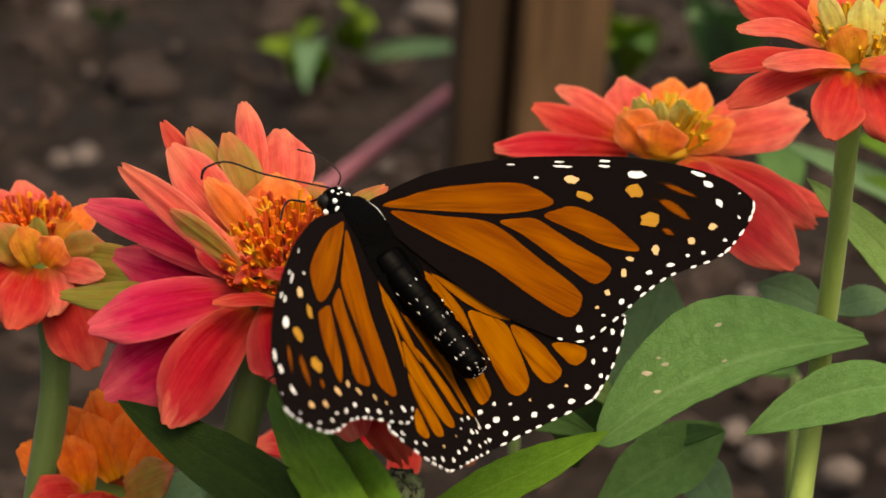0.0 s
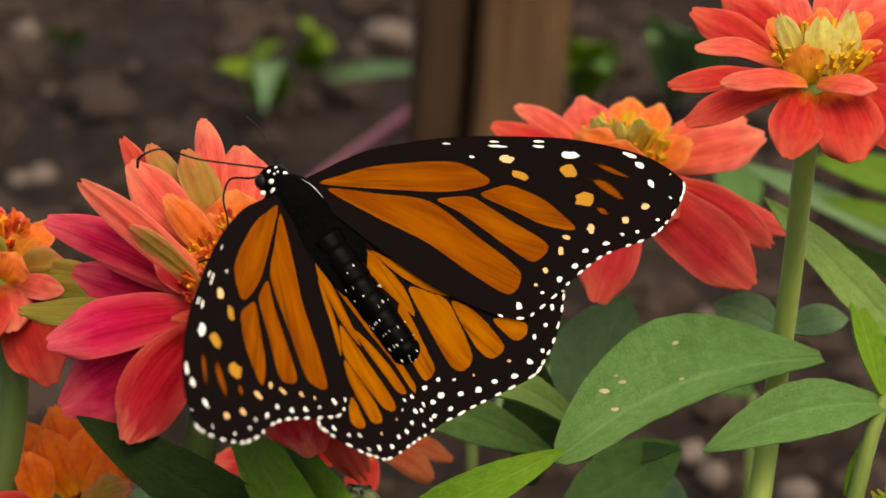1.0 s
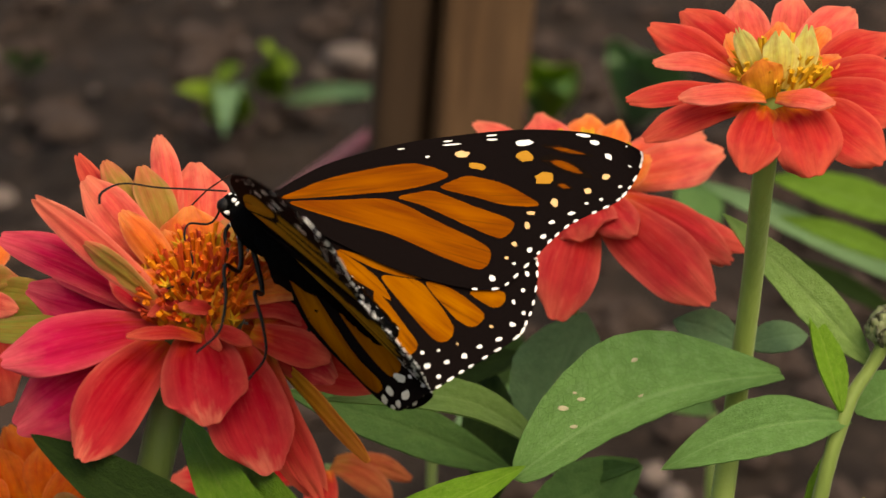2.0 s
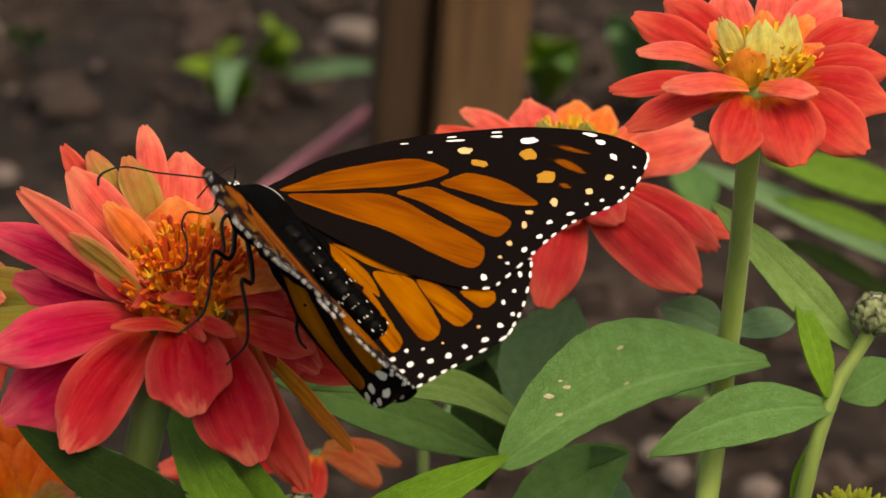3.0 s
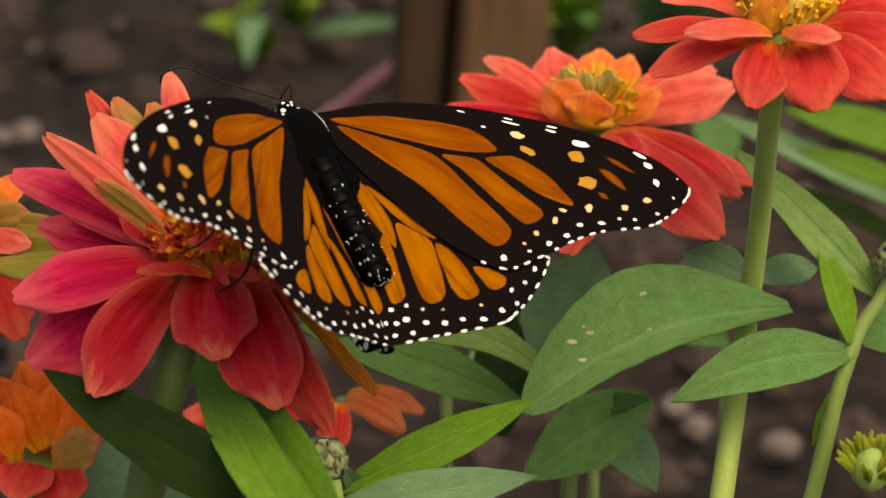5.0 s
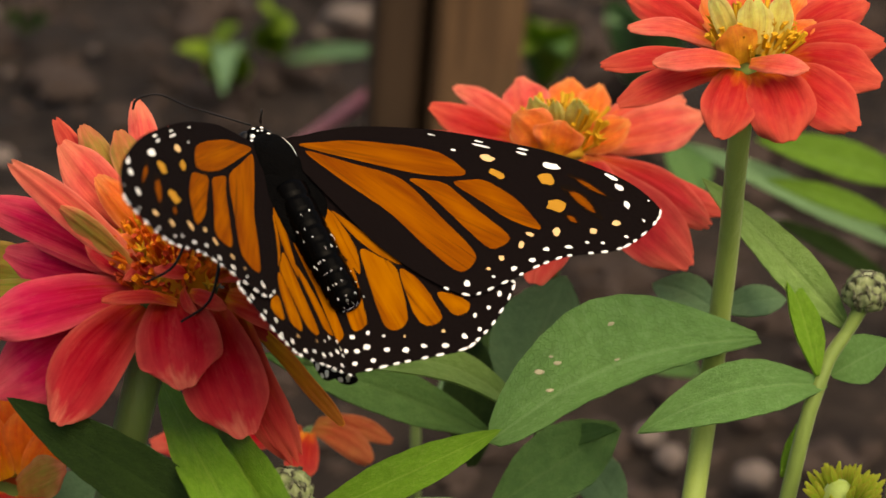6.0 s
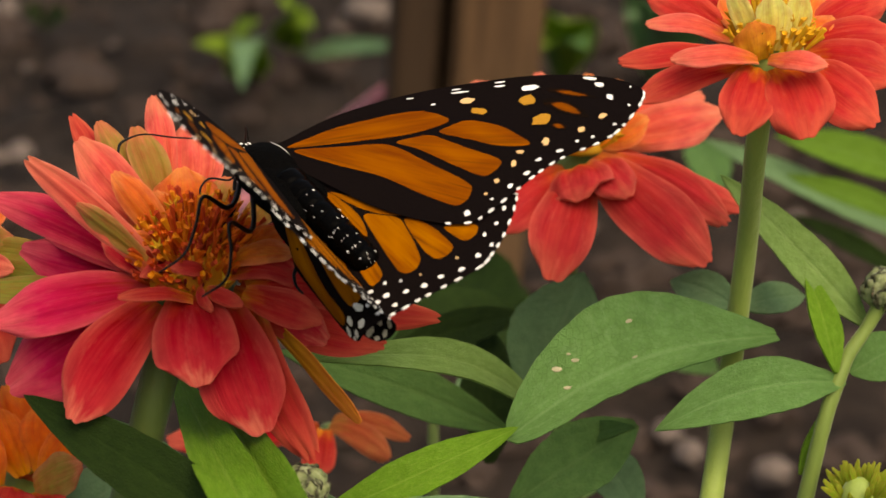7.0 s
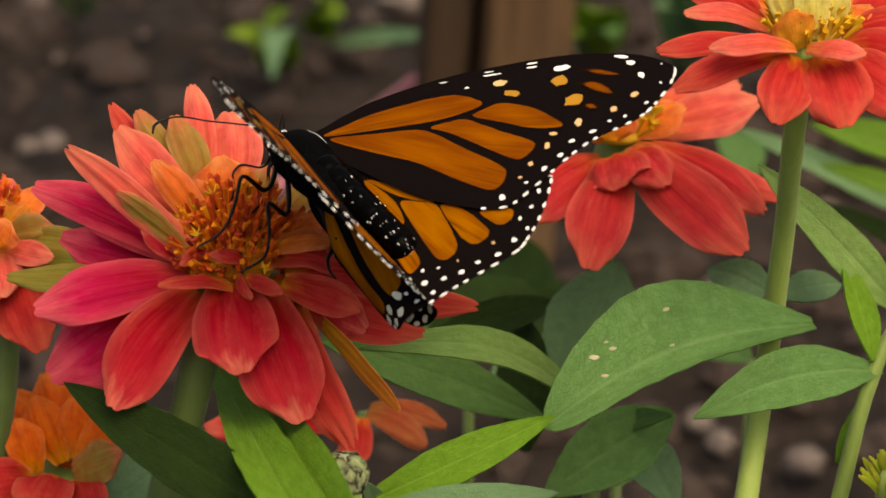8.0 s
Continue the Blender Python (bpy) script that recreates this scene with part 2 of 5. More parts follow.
def wing_orange(name, a, b, c, soft=0.72):
    """Wing scales: streaks along the cell, dusted with black towards the veins."""
    m, nt, p = mat(name, 0.8, 0.03)
    streak = noise_at(nt, coords(nt, "UV", 14, 1.2, 1, True), 1.2, 4)
    col = mix(nt, ramp(nt, streak, [(0.35, (0, 0, 0)), (0.7, (1, 1, 1))]), a, b)
    at = nt.nodes.new("ShaderNodeUVMap")
    at.uv_map = "Rim"
    sp = nt.nodes.new("ShaderNodeSeparateXYZ")
    nt.links.new(at.outputs["UV"], sp.inputs["Vector"])
    col = mix(nt, ramp(nt, sp.outputs["X"], [(0.0, (0.8, 0.8, 0.8)), (0.7, (0, 0, 0))]), col, c)
    fray = noise_at(nt, coords(nt, "UV", 30, 5, 1, True), 1.0, 5, 0.7)
    add = nt.nodes.new("ShaderNodeMath")
    add.operation = "MULTIPLY_ADD"
    nt.links.new(fray, add.inputs[0])
    add.inputs[1].default_value = 0.7
    nt.links.new(sp.outputs["X"], add.inputs[2])
    col = mix(nt, ramp(nt, add.outputs[0], [(soft + 0.42, (0, 0, 0)), (1.36, (1, 1, 1))]), col, (0.004, 0.002, 0.001))
    line = noise_at(nt, coords(nt, "UV", 46, 1.0, 1, True), 1.0, 3, 0.6)
    col = mix(nt, ramp(nt, line, [(0.56, (0, 0, 0)), (0.74, (0.65, 0.65, 0.65))]), col, (0.03, 0.008, 0.001))
    nt.links.new(col, p.inputs["Base Color"])
    bump(nt, p, streak, 0.2, 0.0002)
    return m


WING_ORANGE = wing_orange("scale_orange", (0.122, 0.024, 0.0005), (0.208, 0.056, 0.001), (0.228, 0.064, 0.0011), 0.66)
WING_GOLD = wing_orange("scale_golden_orange", (0.155, 0.038, 0.0007), (0.250, 0.082, 0.0016), (0.270, 0.090, 0.0014), 0.68)
WING_RUST = wing_orange("scale_rust", (0.03, 0.007, 0.001), (0.17, 0.038, 0.001), (0.20, 0.05, 0.001), 0.4)
OCHRE = wing_orange("scale_ochre_underside", (0.30, 0.14, 0.006), (0.40, 0.20, 0.012), (0.42, 0.22, 0.02), 0.8)

SOIL_M, nt, p = mat("soil_dark", 0.95, 0.15)
s1 = noise_at(nt, coords(nt, "Object"), 9, 6, 0.6)
s2 = noise_at(nt, coords(nt, "Object"), 70, 6, 0.65)
s3 = noise_at(nt, coords(nt, "Object"), 420, 4, 0.6)
c = mix(nt, ramp(nt, s1, [(0.35, (0, 0, 0)), (0.65, (1, 1, 1))]), (0.0048, 0.0031, 0.0024), (0.0155, 0.0106, 0.0081))
c = mix(nt, ramp(nt, s2, [(0.4, (0, 0, 0)), (0.75, (1, 1, 1))]), c, (0.0340, 0.0240, 0.0180))
c = mix(nt, ramp(nt, s3, [(0.55, (0, 0, 0)), (0.8, (0.6, 0.6, 0.6))]), c, (0.008, 0.006, 0.0045))
nt.links.new(c, p.inputs["Base Color"])
bump(nt, p, mix(nt, 0.5, s2, s3), 0.9, 0.006)
STONE = plain("pebble_stone", (0.045, 0.034, 0.028), (0.165, 0.128, 0.108), 120, 0.8, 0.3, 0.5, 0.001, True)
CLOD = plain("soil_clod", (0.006, 0.0040, 0.0031), (0.066, 0.046, 0.037), 140, 0.95, 0.15, 0.8, 0.002, True)


def wood(name, a, b, c):
    m, nt, p = mat(name, 0.8, 0.2)
    grain = noise_at(nt, coords(nt, "Object", 1, 1, 0.06), 240, 5, 0.6)
    broad = noise_at(nt, coords(nt, "Object", 1, 1, 0.25), 28, 4)
    col = mix(nt, ramp(nt, grain, [(0.3, (0, 0, 0)), (0.7, (1, 1, 1))]), a, b)
    col = mix(nt, ramp(nt, broad, [(0.35, (0, 0, 0)), (0.7, (0.6, 0.6, 0.6))]), col, c)
    nt.links.new(col, p.inputs["Base Color"])
    bump(nt, p, grain, 0.6, 0.002)
    return m


WOOD = wood("weathered_wood", (0.040, 0.021, 0.010), (0.125, 0.068, 0.031), (0.135, 0.080, 0.040))
# the same timber with shade put into the colour
WOOD_SHADED = wood("wood_in_shade", (0.018, 0.010, 0.005), (0.046, 0.026, 0.013), (0.055, 0.032, 0.017))

FLORET, nt, p = mat("disc_floret", 0.6, 0.3)
geo = nt.nodes.new("ShaderNodeObjectInfo")
c = ramp(nt, geo.outputs["Random"], [(0.0, (0.40, 0.035, 0.02)), (0.3, (0.68, 0.09, 0.018)), (0.7, (0.80, 0.19, 0.014)), (1.0, (0.86, 0.38, 0.02))])
nt.links.new(c, p.inputs["Base Color"])
translucent(nt, p, c, 0.3)
YELLOW = plain("floret_yellow", (0.50, 0.25, 0.01), (0.66, 0.40, 0.03), 1200, 0.6, 0.2)


# ---- shapes ----
def mesh_of(bm, name, materials, smooth=True):
    bmesh.ops.recalc_face_normals(bm, faces=bm.faces)
    me = bpy.data.meshes.new(name)
    bm.to_mesh(me)
    bm.free()
    for m in materials:
        me.materials.append(m)
    if smooth:
        me.polygons.foreach_set("use_smooth", [True] * len(me.polygons))
    return me


def part(name, bm, material, parent, label="", smooth=True):
    mats = material if isinstance(material, (list, tuple)) else [material]
    ob = new(name, mesh_of(bm, name, mats, smooth))
    ob.parent = parent
    if label:
        tagged(ob, label)
    return ob


def thing(name, label, category, at=(0, 0, 0), group="", kind=""):
    e = new(name)
    e.location = at
    e.empty_display_size = 0.01
    return tagged(e, label, category, group, kind)


def sheet(point, nu, nv, thick, nrm):
    """A thin closed skin: point(u, v) gives the middle surface, nrm(u, v) its normal; UV is across, along."""
    bm = bmesh.new()
    uv = bm.loops.layers.uv.new("UVMap")
    rows = []
    for s in (0.5, -0.5):
        rows.append([[bm.verts.new(point(i / nu, -1 + 2 * j / nv) + nrm * (thick * s)) for j in range(nv + 1)] for i in range(nu + 1)])

    def face(vs, uvs):
        f = bm.faces.new(vs)
        for l, c in zip(f.loops, uvs):
            l[uv].uv = c
    for g in rows:
        for i in range(nu):
            for j in range(nv):
                us = [(j / nv, i / nu), ((j + 1) / nv, i / nu), ((j + 1) / nv, (i + 1) / nu), (j / nv, (i + 1) / nu)]
                face((g[i][j], g[i][j + 1], g[i + 1][j + 1], g[i + 1][j]), us)
    a, b = rows
    rim = [(i, 0) for i in range(nu)] + [(nu, j) for j in range(nv)] + [(i, nv) for i in range(nu, 0, -1)] + [(0, j) for j in range(nv, 0, -1)]
    for (i, j), (k, l) in zip(rim, rim[1:] + rim[:1]):
        us = [(j / nv, i / nu), (l / nv, k / nu), (l / nv, k / nu), (j / nv, i / nu)]
        face((a[i][j], a[k][l], b[k][l], b[i][j]), us)
        for g in (a, b):
            bm.edges.get((g[i][j], g[k][l])).smooth = False
    return bm


MARK = plain("leaf_dry_spot", (0.26, 0.25, 0.13), (0.42, 0.38, 0.23), 1800)
FACING = Vector((0.0, -0.72, 0.69))


def frame_axes(base, tip, twist):
    base, tip = Vector(base), Vector(tip)
    axis = tip - base
    length = axis.length
    axis.normalize()
    n = (FACING - axis * FACING.dot(axis)).normalized()
    n.rotate(Matrix.Rotation(radians(twist), 3, axis))
    return base, axis, n, axis.cross(n), length


count = [0]


def petal(parent, base, tip, width, colour, bend=0.10, cup=0.12, twist=0.0, claw=0.4, notch=0.020, droop=0.0):
    """A zinnia ray floret: narrow claw, broad blade, rounded and slightly notched tip, lengthwise ridges."""
    base, axis, n, side, length = frame_axes(base, tip, twist)
    count[0] += 1
    rng = random.Random(count[0])
    ph, wav = rng.uniform(0, 6.3), rng.uniform(0.6, 1.3)
    skew = rng.uniform(-0.05, 0.05)

    blunt = rng.uniform(1.9, 2.8)
    pleat, folds = rng.uniform(0.012, 0.035), rng.uniform(4.2, 6.0)
    lobes, lean = rng.choice((2.0, 2.0, 3.0)), rng.uniform(-0.9, 0.9)

    def profile(u):
        grow = claw + (1 - claw) * math.sin(min(u / 0.62, 1) * math.pi / 2)
        close = 1.0 if u < 0.6 else 1 - 0.55 * ((u - 0.6) / 0.4) ** blunt
        return grow * close

    def point(u, v):
        w = width * 0.5 * profile(u)
        cut = (notch * length * (0.5 + 0.5 * math.cos(lobes * math.pi * v + lean)) ** 2 + 0.003 * length * math.sin(9 * v + ph)
               + width * 0.26 * (1 - math.sqrt(max(0.0, 1 - 0.97 * v * v)))) * u ** 5
        h = bend * length * math.sin(math.pi * u ** 0.9) - droop * length * (u ** 3 - u)
        h += pleat * w * math.cos(folds * math.pi * v + ph) * (1 - 0.5 * u) * min(1.0, 4 * u)
        h += -cup * 0.55 * w * v * v + 0.05 * w * math.cos(2.6 * math.pi * v + ph * 0.3) * (1 - u * 0.4)
        h += (0.05 * wav * math.sin(6 * u + ph + 3 * v) + 0.03 * math.sin(13 * u + 2 * ph)) * width * abs(v) ** 1.5
        return base + axis * (length * u - cut) + side * (w * v + skew * length * math.sin(math.pi * u)) + n * h
    return part("petal", sheet(point, 16, 16, 0.00018, n), colour, parent)


def leaf(parent, base, tip, width, colour, bend=0.06, fold=0.18, twist=0.0, wide=0.4, sway=0.0, label="", marks=(), full=0.85, bow=0.0):
    """A zinnia leaf: lance-shaped, no stalk, folded a little along the midrib."""
    base, axis, n, side, length = frame_axes(base, tip, twist)
    count[0] += 1
    ph = random.Random(count[0]).uniform(0, 6.3)

    def point(u, v):
        if u < wide:
            w = 0.14 + 0.86 * math.sin(u / wide * math.pi / 2)
        else:
            w = max(0.0, math.cos((u - wide) / (1 - wide) * math.pi / 2)) ** full
        w *= width * 0.5 * (1 + 0.012 * math.sin(23 * u + ph) * v * v + 0.012 * math.sin(61 * u + 2 * ph) * v * v)
        h = bend * length * math.sin(math.pi * u) + fold * w * (abs(v) - 0.35) + 0.05 * w * math.sin(9 * u + ph + 2 * v) * abs(v)
        h -= 0.035 * width * (math.exp(-(v / 0.09) ** 2) + 0.5 * math.exp(-((abs(v) - 0.46) / 0.07) ** 2)) * (1 - u)
        return base + axis * (length * u) + side * (w * v + (sway + bow * v * v) * length * math.sin(math.pi * u)) + n * h
    ob = part("leaf", sheet(point, 40, 16, 0.0004, n), colour, parent, label)
    for u, v, r in marks:
        bm = ball_bm(point(u, v) + n * 0.0002, r * 1.3, r * 0.75, r * 0.07, n.to_track_quat("Z", "Y").to_matrix(), 8, 0.3, seed=int(u * 90))
        part("insect_mark", bm, MARK, ob, "dry pale spot eaten by insects")
    return ob


def spline(points, steps):
    """Smooth open curve through points."""
    ps = [Vector(q) for q in points]
    ps = [ps[0] * 2 - ps[1]] + ps + [ps[-1] * 2 - ps[-2]]
    out = []
    for i in range(1, len(ps) - 2):
        a, b, c, d = ps[i - 1:i + 3]
        d0, d1, d2 = (b - a).length + 1e-9, (c - b).length + 1e-9, (d - c).length + 1e-9
        m1 = ((b - a) / d0 - (c - a) / (d0 + d1) + (c - b) / d1) * d1
        m2 = ((c - b) / d1 - (d - b) / (d1 + d2) + (d - c) / d2) * d1
        for k in range(steps):
            t = k / steps
            out.append(b * (2 * t ** 3 - 3 * t * t + 1) + m1 * (t ** 3 - 2 * t * t + t) + c * (3 * t * t - 2 * t ** 3) + m2 * (t ** 3 - t * t))
    out.append(ps[-2])
    return out


def tube_bm(points, radii, sides=12, steps=6, bm=None):
    bm = bm or bmesh.new()
    path = spline(points, steps)
    rs = [np.interp(i / (len(path) - 1), np.linspace(0, 1, len(radii)), radii) for i in range(len(path))]
    up = Vector((0.31, 0.2, 0.93))
    rings = []
    for i, q in enumerate(path):
        d = (path[min(i + 1, len(path) - 1)] - path[max(i - 1, 0)]).normalized()
        s = d.cross(up).normalized()
        w = s.cross(d)
        rings.append([bm.verts.new(q + (s * math.cos(a) + w * math.sin(a)) * rs[i]) for a in np.linspace(0, 2 * math.pi, sides, endpoint=False)])
    for a, b in zip(rings, rings[1:]):
        for j in range(sides):
            bm.faces.new((a[j], a[(j + 1) % sides], b[(j + 1) % sides], b[j]))
    bm.faces.new(rings[0][::-1])
    bm.faces.new(rings[-1])
    return bm


def tube(name, parent, points, radii, material, sides=12, label=""):
    return part(name, tube_bm(points, radii, sides), material, parent, label)


def ball_bm(centre, rx, ry, rz, turn=None, seg=20, rough=0.0, bm=None, seed=0):
    bm = bm or bmesh.new()
    made = bmesh.ops.create_uvsphere(bm, u_segments=seg, v_segments=seg * 2 // 3, radius=1.0)
    for v in made["verts"]:
        c = v.co * (1 + rough * noise.noise(v.co * 1.7 + Vector((seed * 7.1, seed, 3))))
        c = Vector((c.x * rx, c.y * ry, c.z * rz))
        if turn is not None:
            c = turn @ c
        v.co = c + Vector(centre)
    return bm


shared = {}


def floret_shapes(material):
    """A few tubular florets, 3 mm high, flared and lobed at the mouth; all heads share them."""
    if material.name not in shared:
        shared[material.name] = []
        for k in range(5):
            rng = random.Random(k)
            bm = bmesh.new()
            rings = []
            for z, w in ((0.0, 0.24), (0.0016, 0.27), (0.0027, 0.32), (0.0033, 0.42)):
                rings.append([bm.verts.new((math.cos(a) * w * rng.uniform(0.85, 1.15) * 0.001, math.sin(a) * w * rng.uniform(0.85, 1.15) * 0.001, z + (rng.uniform(-0.0003, 0.0003) if z > 0.002 else 0))) for a in np.linspace(0, 2 * math.pi, 5, endpoint=False)])
            pit = bm.verts.new((0, 0, 0.0029))
            for lo, hi in zip(rings, rings[1:]):
                for n in range(5):
                    bm.faces.new((lo[n], lo[(n + 1) % 5], hi[(n + 1) % 5], hi[n]))
            for n in range(5):
                bm.faces.new((rings[-1][n], rings[-1][(n + 1) % 5], pit))
            shared[material.name].append(mesh_of(bm, "floret", [material], False))
    return shared[material.name]


def disc(parent, centre, normal, radius, height, number, yellow, seed, colour=None):
    """The head of a zinnia: a dome of tiny tubular florets, the outer ones opened to yellow stars."""
    rng = random.Random(seed)
    centre, normal = Vector(centre), Vector(normal).normalized()
    q = normal.to_track_quat("Z", "Y").to_matrix()
    part("disc", ball_bm(centre, radius * 0.9, radius * 0.9, height * 0.85, q, 20, 0.1), colour or FLORET, parent)
    shapes = floret_shapes(colour or FLORET)
    for i in range(number):
        r = math.sqrt((i + 0.5) / number)
        a = i * 2.39996 + rng.uniform(-0.2, 0.2)
        out = q @ Vector((math.cos(a) * r, math.sin(a) * r, 0))
        base = centre + out * radius * 0.95 + normal * height * math.sqrt(max(0.02, 1 - r * r)) * 0.8
        d = (normal + out * 0.7 + Vector((rng.uniform(-.3, .3), rng.uniform(-.3, .3), rng.uniform(-.3, .3)))).normalized()
        ob = new("floret", rng.choice(shapes))
        ob.parent = parent
        ob.matrix_basis = Matrix.LocRotScale(base, d.to_track_quat("Z", "Y"), (rng.uniform(0.7, 1.3), rng.uniform(0.7, 1.3), rng.uniform(0.6, 1.5)))
    for i in range(yellow):
        a = rng.uniform(0, 6.28)
        r = rng.uniform(0.55, 1.05)
        out = q @ Vector((math.cos(a) * r, math.sin(a) * r, 0))
        base = centre + out * radius + normal * height * (math.sqrt(max(0.02, 1 - min(r, 1) ** 2)) * 0.8 + 0.12)
        d = (normal + out * 0.5).normalized()
        s = d.orthogonal().normalized()
        t = d.cross(s)
        bm = bmesh.new()
        c0 = bm.verts.new(base + d * 0.0022)
        foot = bm.verts.new(base)
        ring = []
        for k in range(10):
            rr = (0.0011 if k % 2 == 0 else 0.00035) * rng.uniform(0.8, 1.2)
            ring.append(bm.verts.new(base + d * (0.0030 if k % 2 == 0 else 0.0022) + (s * math.cos(k * 0.628) + t * math.sin(k * 0.628)) * rr))
        for k in range(10):
            bm.faces.new((ring[k], ring[(k + 1) % 10], c0))
            bm.faces.new((ring[k], foot, ring[(k + 1) % 10]))
        part("star_floret", bm, YELLOW, parent, smooth=False)


# ---- ground ----
def ground():
    """Dug garden soil, one sheet out to the horizon, lumpy near the bed."""
    xs = sorted(set([-80, -30, -10, -4, -2.2] + [round(v, 4) for v in np.linspace(-1.3, 1.3, 150)] + [2.2, 4, 10, 30, 80]))
    ys = sorted(set([-80, -30, -10, -4, -1.5] + [round(v, 4) for v in np.linspace(-0.5, 2.2, 160)] + [3.2, 5, 12, 35, 90]))
    bm = bmesh.new()
    g = []
    for y in ys:
        row = []
        for x in xs:
            near = max(0.0, 1 - max(abs(x), abs(y - 0.8)) / 2.0)
            q = Vector((x, y, 0))
            h = 0.016 * noise.noise(q * 5) + 0.010 * noise.noise(q * 17) + 0.006 * noise.noise(q * 43)
            row.append(bm.verts.new((x, y, h * min(1, near * 3) - 0.006)))
        g.append(row)
    for a, b in zip(g, g[1:]):
        for i in range(len(xs) - 1):
            bm.faces.new((a[i], a[i + 1], b[i + 1], b[i]))
    ob = new("ground", mesh_of(bm, "ground", [SOIL_M]))
    return tagged(ob, "dark brown dug garden soil", "soil", kind="structure")


ground()


def clods():
    """Loose crumbs strewn over the soil, one joined mesh."""
    rng = random.Random(5)
    ico = bmesh.new()
    bmesh.ops.create_icosphere(ico, subdivisions=2, radius=1.0)
    ico.verts.ensure_lookup_table()
    base = [v.co.copy() for v in ico.verts]
    tris = [[v.index for v in f.verts] for f in ico.faces]
    ico.free()
    verts, faces = [], []
    for i in range(3000):
        y, x = rng.uniform(0.2, 1.6), rng.uniform(-0.36, 0.36)
        r = rng.choice((0.0016, 0.002, 0.0025, 0.003, 0.004, 0.006, 0.009)) * rng.uniform(0.7, 1.3)
        n0 = len(verts)
        q = Vector((x, y, 0))
        h = 0.016 * noise.noise(q * 5) + 0.010 * noise.noise(q * 17) + 0.006 * noise.noise(q * 43) - 0.006
        for c in base:
            k = 1 + 0.7 * noise.noise(c * 1.9 + Vector((i * 3.7, 0, 0)))
            verts.append((c.x * r * 1.2 * k + x, c.y * r * k + y, c.z * r * 0.75 * k + h + r * 0.15))
        faces += [[n0 + v for v in t] for t in tris]
    me = bpy.data.meshes.new("soil_clods")
    me.from_pydata(verts, [], faces)
    me.materials.append(CLOD)
    tagged(new("soil_clods", me), "loose crumbs and clods of brown soil", "soil", kind="stuff")


clods()


def pebble(at, size, seed, flat=0.7, colour=None, label="pale pinkish grey pebble half sunk in soil"):
    x, y, z = at
    e = new("pebble", mesh_of(ball_bm((0, 0, 0), size, size * 0.85, size * flat, None, 18, 0.3, seed=seed), "pebble", [colour or STONE]))
    e.location = (x, y, size * 0.25)
    e.rotation_euler = (0.2, 0.1, seed)
    tagged(e, label, "pebble", group="pebbles on the soil")


pebble((0.0847, 0.4629, 0), 0.0058, 1)
pebble((0.0907, 0.4482, 0), 0.0054, 2)
pebble((0.1169, 0.4351, 0), 0.0066, 3)
pebble((0.1173, 0.4877, 0), 0.0052, 4)
pebble((-0.1596, 0.6987, 0), 0.0070, 5)
pebble((-0.1685, 0.6958, 0), 0.0050, 6)
pebble((-0.1397, 0.7769, 0), 0.0130, 7, 0.4, CLOD, "flat brown crust of soil")
pebble((0.0904, 0.8263, 0), 0.0070, 8)
pebble((-0.0204, 0.8643, 0), 0.0130, 9, 0.5)
pebble((0.0185, 0.7684, 0), 0.008, 10)
pebble((-0.1884, 0.87, 0), 0.008, 11)
rng = random.Random(23)
for i in range(34):
    pebble((rng.uniform(-0.21, 0.16), rng.uniform(0.42, 1.02), 0), rng.uniform(0.0018, 0.0042), 20 + i, rng.uniform(0.5, 0.8), None, "small pale grit stone lying on soil")


def board_bm(x, y, width, thick, height):
    """A rough-sawn length of timber with worn edges."""
    bm = bmesh.new()
    bmesh.ops.create_cube(bm, size=1.0)
    for v in bm.verts:
        v.co = Vector((v.co.x * width + x, v.co.y * thick + y, (v.co.z + 0.5) * height - 0.05))
    bmesh.ops.bevel(bm, geom=list(bm.edges), offset=0.0018, segments=2, affect="EDGES")
    return bm


post = thing("wooden_post", "brown weathered post of two boards standing in soil", "post", (0.0111, 0.5624, 0))
post.rotation_euler = (0, radians(4.0), radians(4))
# left board turned from the light: its shade is painted in
part("board", board_bm(-0.0178, 0.004, 0.0150, 0.030, 0.55), WOOD_SHADED, post, "narrow board with its shade put into the colour", smooth=False)
part("board", board_bm(0.0105, 0, 0.0300, 0.030, 0.55), WOOD, post, smooth=False)
# added dark filler that stands for the shadow in the gap
part("core", board_bm(-0.0075, 0.016, 0.012, 0.010, 0.54), WOOD_SHADED, post, "dark strip added for the shaded gap between the boards", smooth=False)

twig = thing("pink_stem", "dull pink bare plant stem leaning on a stake", "stem")
tube("stem", twig, [(-0.1012, 0.5815, 0), (-0.048, 0.6219, 0.0287), (-0.0065, 0.5792, 0.079)], [0.0035, 0.0032, 0.0026], STEM_PINK)


def seedling(at, blades, label="small bright green weed seedling in the soil"):
    e = thing("seedling", label, "weed", at, group="weeds")
    o = Vector(at)
    for tip, width, colour, bend in blades:
        leaf(e, (0, 0, 0), Vector(tip) - o, width, colour, bend, 0.2)


